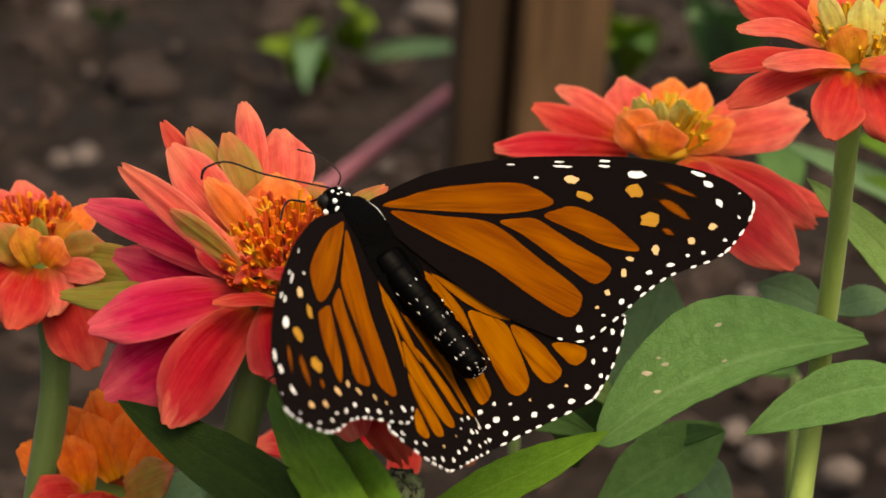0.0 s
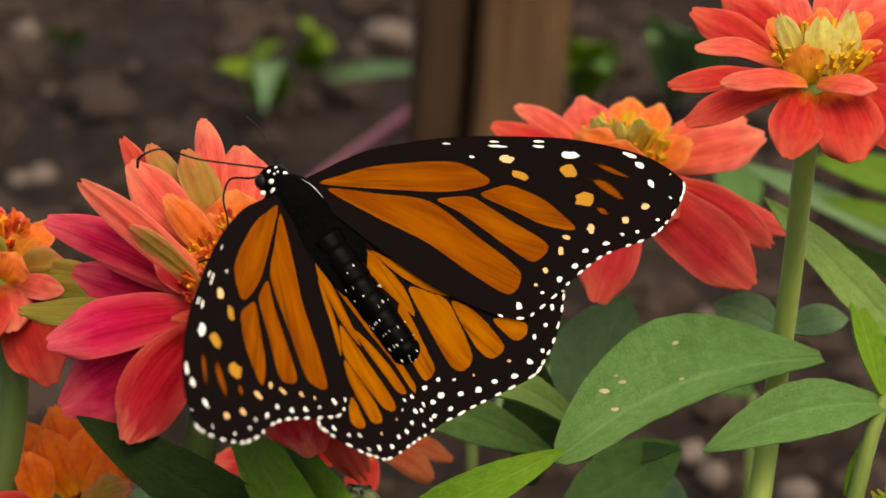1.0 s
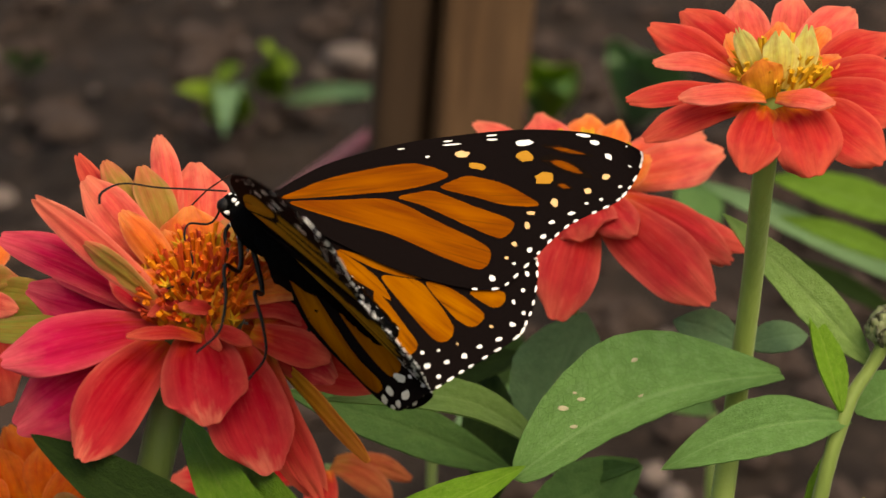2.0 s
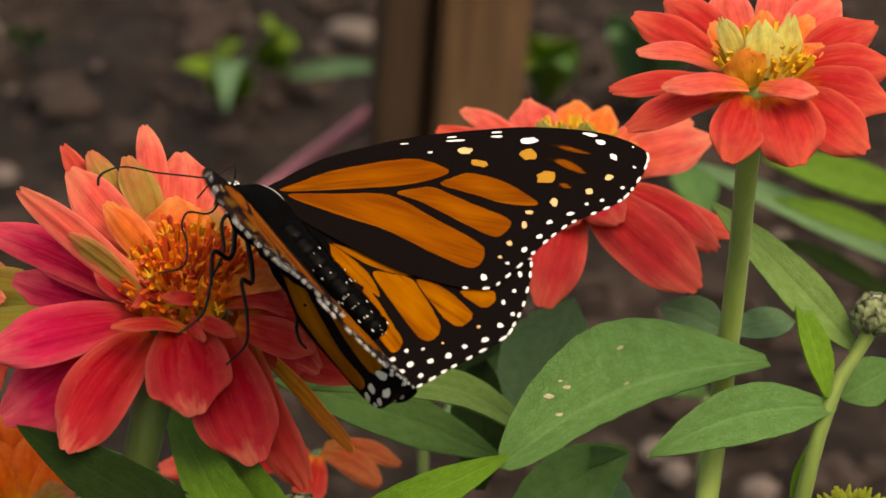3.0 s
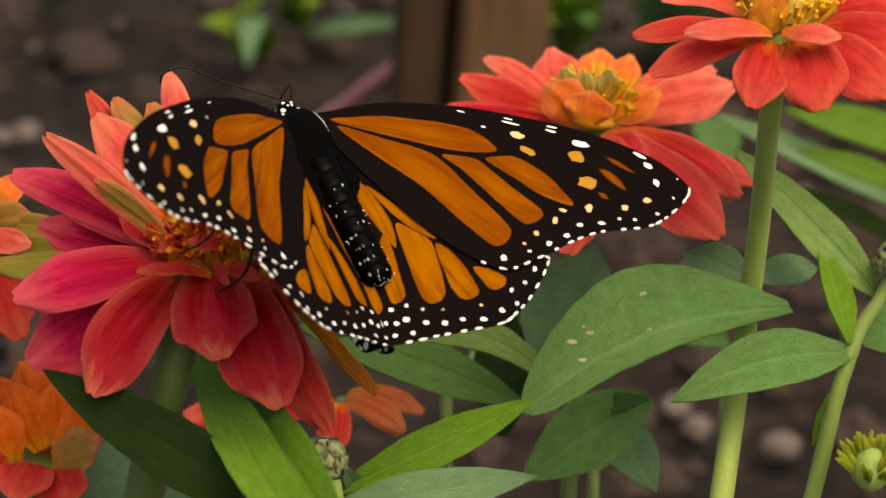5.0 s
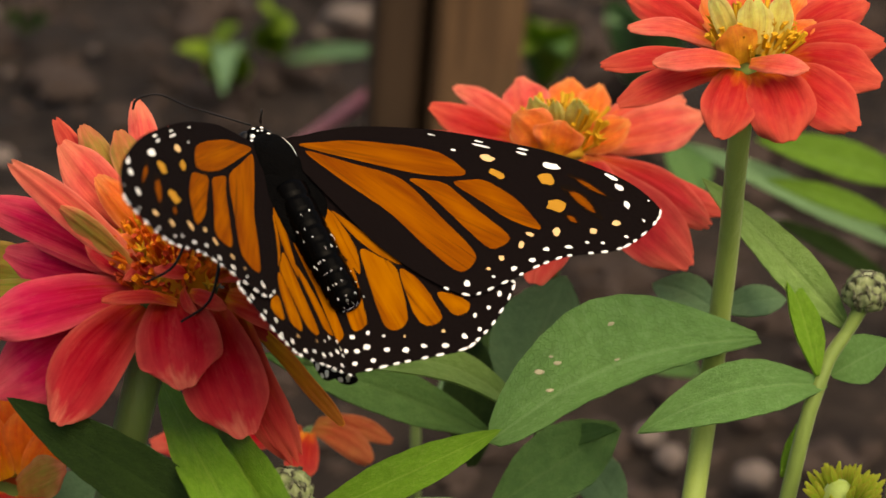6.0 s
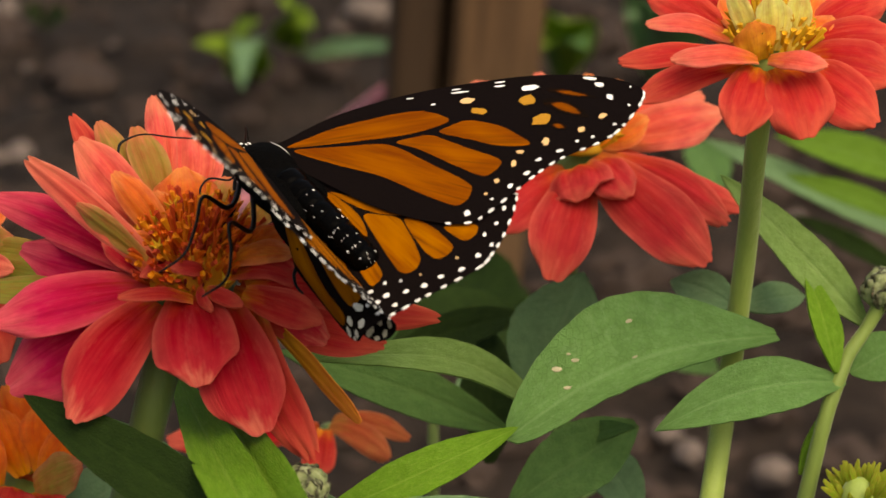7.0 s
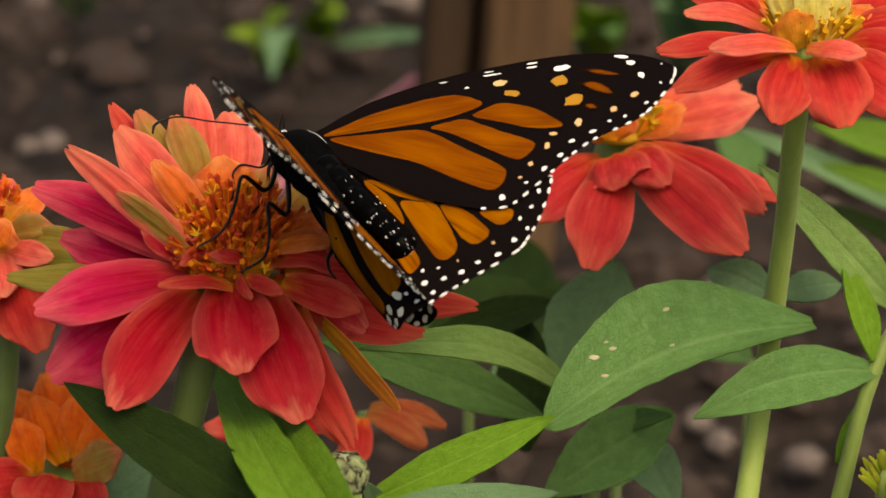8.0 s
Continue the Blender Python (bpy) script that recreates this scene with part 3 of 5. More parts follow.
seedling((-0.0689, 0.7829, 0), [((-0.0896, 0.7256, 0.04), 0.016, LEAF_PALE, 0.1), ((-0.0628, 0.7296, 0.0483), 0.018, LEAF_PALE, 0.15), ((-0.0682, 0.6895, 0.033), 0.014, LEAF_GREY, 0.2), ((-0.0744, 0.7276, 0.0442), 0.015, LEAF_PALE, 0.1)])
seedling((-0.0543, 0.8243, 0), [((-0.058, 0.7808, 0.0398), 0.018, LEAF_PALE, 0.1), ((-0.0423, 0.7758, 0.0287), 0.018, LEAF_PALE, 0.15), ((-0.0484, 0.7788, 0.0353), 0.015, LEAF_PALE, 0.1)])
seedling((-0.0503, 0.8171, 0), [((-0.0024, 0.735, 0.0349), 0.010, LEAF_GREY, 0.02)], "pale straw-green blade lying on the soil")
seedling((0.064, 0.7815, 0), [((0.0586, 0.6832, 0.0648), 0.026, LEAF_PALE, 0.1), ((0.0686, 0.6786, 0.0547), 0.018, LEAF, 0.1), ((0.0464, 0.6785, 0.0548), 0.016, LEAF_PALE, 0.1)])
seedling((0.1038, 0.7879, 0), [((0.0953, 0.6858, 0.0697), 0.036, LEAF_GREY, 0.1), ((0.0831, 0.6843, 0.0667), 0.018, LEAF_GREY, 0.1)])
seedling((-0.1674, 0.8473, 0), [((-0.1739, 0.8252, 0.019), 0.012, LEAF_SHADED, 0.1), ((-0.1537, 0.8243, 0.0166), 0.014, LEAF_SHADED, 0.1)])


# ---- the zinnia that the butterfly feeds on ----
main = thing("zinnia", "crimson and salmon zinnia in full bloom with wilting orange centre", "flower", group="zinnias")
tube("stem", main, [(-0.1071, -0.094, -0.005), (-0.0379, -0.0157, 0.2513), (-0.0327, -0.0089, 0.2706), (-0.0305, -0.0038, 0.2768)], [0.0030, 0.0029, 0.0026, 0.0027, 0.0035], STEM_DARK)
head = part("flower_head", ball_bm((-0.0298, -0.0022, 0.278), 0.0065, 0.0065, 0.005, None, 18, 0.05), STEM_DARK, main)
disc(head, (-0.0293, -0.0018, 0.2811), (-0.06, -0.35, 0.93), 0.0080, 0.0055, 290, 9, 3)
petal(head, (-0.0341, -0.0062, 0.2788), (-0.0562, -0.0099, 0.2756), 0.0087, ROSE, 0.10, 0.15, 5)
petal(head, (-0.0336, -0.0088, 0.2779), (-0.0447, -0.0218, 0.2666), 0.0096, CRIMSON, 0.12, 0.2, -8)
petal(head, (-0.0355, -0.0055, 0.2755), (-0.0548, -0.0094, 0.2649), 0.0118, ROSE, 0.10, 0.15, -5)
petal(head, (-0.0291, -0.0112, 0.28), (-0.0268, -0.0234, 0.2726), 0.0117, CRIMSON, 0.16, 0.2, 0, 0.5)
petal(head, (-0.025, -0.0097, 0.2784), (-0.0189, -0.0226, 0.2648), 0.0115, CRIMSON, 0.14, 0.2, 5, 0.45)
petal(head, (-0.0213, -0.0075, 0.276), (-0.0124, -0.0215, 0.2602), 0.0065, CORAL, 0.12, 0.25, 20, 0.6, 0.06)
petal(head, (-0.019, -0.0069, 0.2749), (-0.0059, -0.0158, 0.263), 0.0032, GOLD, 0.04, 0.1, 55, 0.6)
petal(head, (-0.0236, -0.0065, 0.2781), (-0.0025, -0.0068, 0.2704), 0.0067, CORAL, 0.08, 0.15, 12)
petal(head, (-0.023, -0.0035, 0.2775), (-0.0104, -0.0102, 0.2726), 0.0062, CRIMSON, 0.10, 0.2, 5)
petal(head, (-0.0209, 0.0005, 0.2765), (0.0051, 0.0037, 0.2692), 0.0048, CORAL, 0.06, 0.1, 20)
petal(head, (-0.0284, -0.0131, 0.2805), (-0.0385, -0.0139, 0.2813), 0.0029, CORAL, 0.14, 0.3, 30, 0.6)
petal(head, (-0.0355, -0.0034, 0.2801), (-0.0576, 0.0056, 0.2874), 0.0059, ROSE, 0.06, 0.2, -15)
petal(head, (-0.0319, -0.0096, 0.2809), (-0.0518, 0.0005, 0.2954), 0.0048, SALMON, -0.04, 0.25, -25)
petal(head, (-0.0367, 0.0013, 0.2783), (-0.0526, 0.0106, 0.2842), 0.0084, ROSE, 0.04, 0.15, -5)
petal(head, (-0.0353, 0.0026, 0.2764), (-0.0543, 0.0061, 0.2792), 0.0072, ROSE, 0.05, 0.15, 0)
petal(head, (-0.0327, 0.0016, 0.2813), (-0.0458, 0.009, 0.2948), 0.0070, SALMON, 0.05, 0.2, -8)
petal(head, (-0.0363, 0.0075, 0.2821), (-0.0481, 0.0215, 0.2933), 0.0036, CORAL, 0.03, 0.2, 0)
petal(head, (-0.0372, 0.0087, 0.2824), (-0.0438, 0.0184, 0.2937), 0.0045, OLIVE, 0.05, 0.25, 0)
petal(head, (-0.0339, 0.0078, 0.2828), (-0.0384, 0.0162, 0.2938), 0.0055, OLIVE, 0.06, 0.25, 10)
petal(head, (-0.0338, 0.0112, 0.283), (-0.0365, 0.0255, 0.2948), 0.0043, SALMON, 0.04, 0.2, 0)
petal(head, (-0.031, 0.0105, 0.2816), (-0.0311, 0.023, 0.2916), 0.0090, SALMON, 0.05, 0.15, 0)
petal(head, (-0.0304, 0.0048, 0.2811), (-0.0312, 0.0092, 0.2905), 0.0094, ORANGE, 0.08, 0.25, 0, 0.5)
petal(head, (-0.0317, -0.0013, 0.2822), (-0.0401, 0.0015, 0.293), 0.0047, ORANGE, 0.06, 0.25, -12)
petal(head, (-0.0275, 0.0064, 0.2799), (-0.0251, 0.0132, 0.2873), 0.0060, OLIVE, 0.06, 0.25, 0)
petal(head, (-0.0385, 0.0022, 0.2755), (-0.0619, 0.0037, 0.2741), 0.0046, SAGE, 0.06, 0.2, 10)
petal(head, (-0.0243, 0.0052, 0.2796), (-0.0156, 0.0157, 0.2856), 0.0044, OLIVE, 0.05, 0.2, 0)
petal(head, (-0.0243, 0.0045, 0.2781), (-0.0109, 0.0132, 0.2777), 0.0073, CORAL, 0.05, 0.2, 0)
petal(head, (-0.0234, 0.0029, 0.2771), (-0.0068, 0.0098, 0.273), 0.0073, CORAL, 0.05, 0.2, 10)
petal(head, (-0.0275, -0.0113, 0.2821), (-0.0258, -0.0156, 0.2798), 0.0018, CORAL, 0.15, 0.3, 40)
petal(head, (-0.0265, -0.0091, 0.282), (-0.0316, -0.0112, 0.2846), 0.0026, CORAL, 0.2, 0.3, 20)
petal(head, (-0.0243, -0.0067, 0.2825), (-0.0148, -0.0067, 0.2847), 0.0040, ORANGE, 0.2, 0.3, -20)
petal(head, (-0.035, -0.0073, 0.2836), (-0.0448, -0.0031, 0.2902), 0.0035, OLIVE, -0.03, 0.2, -40)
petal(head, (-0.0313, -0.0068, 0.2822), (-0.0357, -0.0109, 0.2828), 0.0023, CORAL, 0.2, 0.3, 30, 0.6)
petal(head, (-0.0239, -0.0072, 0.2815), (-0.0126, -0.0095, 0.2811), 0.0043, CORAL, 0.2, 0.3, -20, 0.6)
petal(head, (-0.0342, -0.003, 0.2834), (-0.0374, -0.0049, 0.2864), 0.0026, ORANGE, 0.15, 0.3, 0, 0.6)
petal(head, (-0.0247, 0.0007, 0.2817), (-0.0208, 0.0023, 0.2852), 0.0035, ORANGE, 0.15, 0.3, 0, 0.6)
petal(head, (-0.0273, 0.0039, 0.2815), (-0.0266, 0.007, 0.2858), 0.0039, ORANGE, 0.10, 0.3, 0, 0.6)
petal(head, (-0.0337, -0.0064, 0.2807), (-0.0414, -0.0041, 0.2856), 0.0039, CRIMSON, 0.06, 0.3, -10)
petal(head, (-0.022, -0.0064, 0.2807), (-0.0104, -0.0052, 0.2833), 0.0048, CORAL, 0.14, 0.3, -10, 0.5)
petal(head, (-0.0215, -0.0087, 0.2805), (-0.0061, -0.0105, 0.279), 0.0054, CORAL, 0.12, 0.25, 0, 0.5)
petal(head, (-0.0219, -0.0101, 0.2799), (-0.011, -0.0144, 0.2778), 0.0051, CORAL, 0.14, 0.25, 10, 0.5)
petal(head, (-0.0229, -0.0036, 0.2819), (-0.0163, -0.0009, 0.2854), 0.0039, ORANGE, 0.14, 0.3, 0, 0.5)
petal(head, (-0.0353, -0.0042, 0.2831), (-0.0405, -0.0032, 0.2876), 0.0031, ORANGE, 0.16, 0.3, -10, 0.5)
petal(head, (-0.0302, 0, 0.2827), (-0.0345, 0.0031, 0.2894), 0.0038, ORANGE, 0.10, 0.3, 0, 0.5)
petal(head, (-0.0267, -0.0126, 0.2817), (-0.0215, -0.0162, 0.2811), 0.0023, CORAL, 0.2, 0.3, 20, 0.6)
# the flower's shade on this leaf is part of its colour
leaf(main, (-0.0135, -0.0424, 0.2556), (-0.0521, -0.0132, 0.2661), 0.0088, LEAF_SHADED, 0.03, 0.12, 0, 0.5, 0.0, "green leaf coloured dark for the shade under the flower")
leaf(main, (-0.0118, -0.0854, 0.2797), (-0.0341, 0.0117, 0.2578), 0.0076, LEAF_BRIGHT, -0.03, 0.3, 6, 0.5)
leaf(main, (-0.0087, -0.0805, 0.2781), (-0.0292, 0.0090, 0.2569), 0.0076, LEAF_BRIGHT, -0.03, 0.25, -8, 0.5)
leaf(main, (-0.0301, -0.0001, 0.2328), (-0.0445, 0.0171, 0.246), 0.0124, LEAF_GREY, 0.05, 0.2, 0)
leaf(main, (-0.0538, 0.0096, 0.2299), (-0.0404, 0.0318, 0.2301), 0.0102, LEAF_GREY, 0.05, 0.2, 0)

# ---- the tall zinnia on the straight stem ----
tall = thing("zinnia", "coral red zinnia with cream-green centre on a straight stem", "flower", group="zinnias")
tube("stem", tall, [(-0.009, -0.1865, -0.005), (0.0451, 0.009, 0.2332), (0.0493, 0.0243, 0.2519), (0.0503, 0.0217, 0.2720), (0.0497, 0.0106, 0.2963), (0.0504, 0.0102, 0.3059)], [0.0019, 0.0018, 0.0017, 0.0016, 0.0016, 0.0019], STEM)
fh = part("flower_head", ball_bm((0.0505, 0.0102, 0.3057), 0.0055, 0.0055, 0.0045, None, 16, 0.05), STEM, tall)
disc(fh, (0.0506, 0.0102, 0.3078), (0.0, -0.25, 0.97), 0.0052, 0.0024, 70, 16, 8, YELLOW)
petal(fh, (0.0456, 0.0090, 0.3075), (0.0294, 0.0076, 0.3068), 0.0040, CORAL, 0.10, 0.2, 10)
petal(fh, (0.0467, 0.0112, 0.3080), (0.0334, 0.0124, 0.3107), 0.0035, SALMON, 0.10, 0.2, 15)
petal(fh, (0.0470, 0.0067, 0.3067), (0.0315, 0.0029, 0.3029), 0.0047, CORAL, 0.12, 0.2, 0)
petal(fh, (0.0481, 0.0036, 0.3087), (0.0360, 0.0019, 0.3093), 0.0040, SALMON, 0.14, 0.3, 20, 0.5)
petal(fh, (0.0483, 0.0049, 0.3070), (0.0446, -0.0056, 0.3013), 0.0077, CORAL, 0.14, 0.2, 0, 0.45)
petal(fh, (0.0511, 0.0049, 0.3070), (0.0543, -0.0059, 0.3009), 0.0096, CORAL, 0.14, 0.2, 0, 0.45)
petal(fh, (0.0494, 0.0020, 0.3093), (0.0571, -0.0009, 0.3095), 0.0035, SALMON, 0.14, 0.3, -15, 0.5)
petal(fh, (0.0533, 0.0067, 0.3067), (0.0642, -0.0018, 0.3013), 0.0085, CORAL, 0.12, 0.2, 0)
petal(fh, (0.0542, 0.0088, 0.3068), (0.0681, 0.0041, 0.3057), 0.0075, CORAL, 0.10, 0.2, 0)
petal(fh, (0.0545, 0.0108, 0.3073), (0.0695, 0.0115, 0.3087), 0.0062, CORAL, 0.10, 0.2, 0)
petal(fh, (0.0551, 0.0145, 0.3066), (0.0686, 0.0225, 0.3109), 0.0062, CORAL, 0.10, 0.2, 0)
petal(fh, (0.0536, 0.0166, 0.3067), (0.0639, 0.0293, 0.3128), 0.0067, SALMON, 0.08, 0.2, 0)
petal(fh, (0.0516, 0.0184, 0.3065), (0.0562, 0.0334, 0.3132), 0.0067, SALMON, 0.08, 0.2, 0)
petal(fh, (0.0499, 0.0184, 0.3065), (0.0480, 0.0332, 0.3128), 0.0067, SALMON, 0.08, 0.2, 0)
petal(fh, (0.0485, 0.0166, 0.3067), (0.0389, 0.0274, 0.3131), 0.0067, CORAL, 0.08, 0.2, 0)
petal(fh, (0.0470, 0.0145, 0.3066), (0.0336, 0.0214, 0.3130), 0.0059, CORAL, 0.08, 0.2, 0)
petal(fh, (0.0495, 0.0135, 0.3065), (0.0446, 0.0193, 0.3125), 0.0049, ORANGE, 0.06, 0.3, 0)
petal(fh, (0.0523, 0.0154, 0.3064), (0.0524, 0.0225, 0.3131), 0.0055, ORANGE, 0.06, 0.3, 0)
petal(fh, (0.0536, 0.0137, 0.3068), (0.0589, 0.0204, 0.3130), 0.0049, ORANGE, 0.06, 0.3, 0)
petal(fh, (0.0545, 0.0107, 0.3071), (0.0596, 0.0128, 0.3115), 0.0036, ORANGE, 0.06, 0.3, 0)
petal(fh, (0.0484, 0.0044, 0.3082), (0.0472, 0.0041, 0.3140), 0.0062, GOLD, 0.05, 0.5, 0, 0.45)
petal(fh, (0.0479, 0.0085, 0.3084), (0.0448, 0.0111, 0.3162), 0.0032, CREAM, 0.02, 0.3, -20, 0.6, 0.12)
petal(fh, (0.0502, 0.0058, 0.3091), (0.0503, 0.0084, 0.3168), 0.0051, CREAM, 0.02, 0.3, 0, 0.6, 0.12)
petal(fh, (0.0525, 0.0066, 0.3087), (0.0545, 0.0096, 0.3172), 0.0038, CREAM, 0.02, 0.3, 15, 0.6, 0.12)
leaf(tall, (0.0555, 0.0215, 0.2578), (0.0144, -0.0009, 0.2523), 0.0137, LEAF, 0.04, 0.14, 0, 0.48, 0.075, "broad matt green leaf with pale insect marks", ((0.47, 0.66, 0.0005), (0.755, 0.60, 0.0007), (0.69, 0.52, 0.0005), (0.70, 0.66, 0.0003), (0.75, 0.18, 0.0005), (0.50, 0.10, 0.0004)), 0.5, 0.07)
leaf(tall, (0.0508, 0.0313, 0.2575), (0.0416, 0.0439, 0.2561), 0.0065, LEAF_GREY, 0.10, 0.2, 0, 0.4)
leaf(tall, (0.0511, 0.0331, 0.2567), (0.0626, 0.0429, 0.2539), 0.0054, LEAF_GREY, 0.10, 0.2, 0, 0.4)

# ---- the zinnia behind the wing ----
mid = thing("zinnia", "coral zinnia with orange centre and pale green inner scales", "flower", group="zinnias")
tube("stem", mid, [(0.0111, 0.0091, -0.005), (0.0247, 0.0485, 0.2187), (0.0269, 0.0665, 0.243), (0.027, 0.055, 0.2704)], [0.0015, 0.0014, 0.0013, 0.0015], STEM_DARK)
mh = part("flower_head", ball_bm((0.028, 0.057, 0.2701), 0.0042, 0.0042, 0.0035, None, 16, 0.05), STEM, mid)
disc(mh, (0.0276, 0.0563, 0.2755), (0.0, -0.15, 0.98), 0.0056, 0.0022, 70, 12, 12, YELLOW)
petal(mh, (0.0214, 0.0557, 0.2739), (0.0001, 0.0531, 0.2757), 0.0055, CRIMSON, 0.06, 0.2, 15)
petal(mh, (0.0216, 0.059, 0.2738), (0.0064, 0.0633, 0.2787), 0.0059, CORAL, 0.05, 0.2, 10)
petal(mh, (0.0228, 0.0629, 0.2727), (0.0106, 0.0721, 0.2786), 0.0045, SALMON, 0.05, 0.2, 10)
petal(mh, (0.0239, 0.067, 0.272), (0.0218, 0.0785, 0.2778), 0.0079, SALMON, 0.05, 0.2, 0)
petal(mh, (0.0287, 0.0692, 0.272), (0.0302, 0.0803, 0.2768), 0.0067, ORANGE, 0.05, 0.2, 0)
petal(mh, (0.0317, 0.0672, 0.2723), (0.0352, 0.078, 0.2766), 0.0056, ORANGE, 0.05, 0.2, 0)
petal(mh, (0.0328, 0.0633, 0.2735), (0.0485, 0.0716, 0.2767), 0.0064, SALMON, 0.05, 0.2, -10)
petal(mh, (0.0324, 0.0592, 0.2742), (0.0506, 0.0611, 0.2777), 0.0086, SALMON, 0.03, 0.2, -5)
petal(mh, (0.0316, 0.0546, 0.2737), (0.0531, 0.0472, 0.2668), 0.0055, CORAL_PINK, 0.10, 0.2, 0)
petal(mh, (0.0315, 0.0524, 0.2737), (0.0502, 0.0427, 0.2666), 0.0064, CORAL_PINK, 0.10, 0.2, 0)
petal(mh, (0.0291, 0.0504, 0.2741), (0.0464, 0.0345, 0.2633), 0.0110, CORAL_PINK, 0.12, 0.2, 0)
petal(mh, (0.0275, 0.0491, 0.272), (0.0221, 0.033, 0.2612), 0.0103, CORAL_PINK, 0.14, 0.2, 0, 0.45)
petal(mh, (0.0254, 0.0511, 0.2716), (0.0124, 0.0418, 0.2658), 0.0092, CORAL_PINK, 0.12, 0.2, 0)
petal(mh, (0.0265, 0.0478, 0.274), (0.027, 0.0401, 0.2716), 0.0105, CORAL_PINK, 0.16, 0.3, 20, 0.55)
petal(mh, (0.0297, 0.0491, 0.2744), (0.0344, 0.0403, 0.272), 0.0070, CORAL_PINK, 0.16, 0.3, 0, 0.55)
petal(mh, (0.0255, 0.0501, 0.2759), (0.0197, 0.0518, 0.2821), 0.0075, ORANGE, 0.04, 0.5, -20, 0.45)
petal(mh, (0.0258, 0.0482, 0.2765), (0.0271, 0.0495, 0.2817), 0.0083, ORANGE, 0.04, 0.5, 10, 0.45)
petal(mh, (0.0293, 0.0532, 0.2755), (0.0382, 0.055, 0.2793), 0.0058, ORANGE, 0.04, 0.3, 0)
petal(mh, (0.0241, 0.0568, 0.2762), (0.0226, 0.0547, 0.2836), 0.0036, CREAM, 0.02, 0.3, -10, 0.6, 0.12)
petal(mh, (0.0265, 0.055, 0.2769), (0.0261, 0.0536, 0.2834), 0.0027, CREAM, 0.02, 0.3, 0, 0.6, 0.12)
petal(mh, (0.0294, 0.0559, 0.2765), (0.0296, 0.0537, 0.2836), 0.0039, CREAM, 0.02, 0.3, 10, 0.6, 0.12)
leaf(mid, (0.0199, 0.0492, 0.232), (0.0288, 0.0571, 0.2514), 0.0155, LEAF_GREY, 0.06, 0.2, 0, 0.5)
leaf(mid, (0.0236, 0.034, 0.235), (-0.0128, 0.003, 0.263), 0.0064, LEAF_LIGHT, 0.10, 0.25, 10, 0.45, 0.06)
leaf(mid, (0.0161, 0.0446, 0.2292), (-0.0195, 0.0304, 0.2508), 0.0084, LEAF_MID, 0.06, 0.2, 0, 0.5)
leaf(mid, (-0.0023, 0.0661, 0.2327), (0.02, 0.0777, 0.2339), 0.0066, LEAF_SHADED, 0.06, 0.2, 0, 0.5)
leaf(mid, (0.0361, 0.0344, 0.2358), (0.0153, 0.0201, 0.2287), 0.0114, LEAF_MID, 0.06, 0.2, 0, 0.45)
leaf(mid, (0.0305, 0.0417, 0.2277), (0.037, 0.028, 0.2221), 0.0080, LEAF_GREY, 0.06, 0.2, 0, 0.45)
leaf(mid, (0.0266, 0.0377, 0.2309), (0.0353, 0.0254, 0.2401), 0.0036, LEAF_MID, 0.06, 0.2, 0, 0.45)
leaf(mid, (0.0139, 0.0581, 0.2155), (0.0142, 0.0767, 0.2317), 0.0104, LEAF_SHADED, 0.06, 0.2, 0, 0.45)

# ---- low buds in front ----
bud = thing("zinnia_bud", "closed grey-green zinnia bud with overlapping scales", "flower bud", group="buds")
tube("stem", bud, [(0.0154, -0.0843, -0.005), (-0.012, -0.0311, 0.2514), (-0.0129, -0.0293, 0.2599)], [0.0022, 0.0020, 0.0018], STEM)


def bud_head(parent, centre, radius, seed):
    rng = random.Random(seed)
    c = Vector(centre)
    core = part("bud_core", ball_bm(c, radius * 0.9, radius * 0.9, radius, None, 16, 0.05), BUD, parent)
    for ring, n, low, high in ((0, 5, -0.75, 0.15), (1, 6, -0.45, 0.55), (2, 6, -0.05, 0.88), (3, 4, 0.35, 1.06)):
        for i in range(n):
            a = 6.283 * i / n + ring * 0.42 + rng.uniform(-0.1, 0.1)
            r0, r1 = math.sqrt(max(0.1, 1 - low * low)), math.sqrt(max(0.03, 1 - min(high, 0.99) ** 2))
            k = radius * (1.02 - 0.03 * ring)
            lo = c + Vector((math.cos(a) * r0, math.sin(a) * r0, low)) * k
            hi = c + Vector((math.cos(a) * r1, math.sin(a) * r1, high)) * k
            sc = petal(core, lo, hi, radius * 1.12, SCALE, 0.0, 0.2, 0, 0.8, 0.02)
            sc.name = "bud_scale"
            # turn the scale to lie on the bud
            mid = (lo + hi) / 2
            axis = (hi - lo).normalized()
            want = (mid - c) - axis * (mid - c).dot(axis)
            have = FACING - axis * FACING.dot(axis)
            turn = have.rotation_difference(want).to_matrix().to_4x4()
            for v in sc.data.vertices:
                q = turn @ (v.co - lo)
                u = max(0.0, min(1.0, q.dot(axis) / (hi - lo).length))
                v.co = lo + q + want.normalized() * (radius * 0.22 * math.sin(math.pi * u))


bud_head(bud, (-0.0132, -0.029, 0.2606), 0.0029, 1)
leaf(bud, (-0.0124, -0.0197, 0.2499), (0.0162, -0.001, 0.2544), 0.0061, LEAF_BRIGHT, 0.07, 0.2, 0, 0.45, 0.02)
leaf(bud, (-0.014, -0.0287, 0.2517), (0.0157, -0.0248, 0.2554), 0.0065, LEAF_GREY, 0.05, 0.15, 0, 0.45)
leaf(bud, (-0.0068, -0.0087, 0.2379), (-0.0111, -0.0206, 0.255), 0.0047, LEAF_GREY, 0.05, 0.15, 0, 0.45)

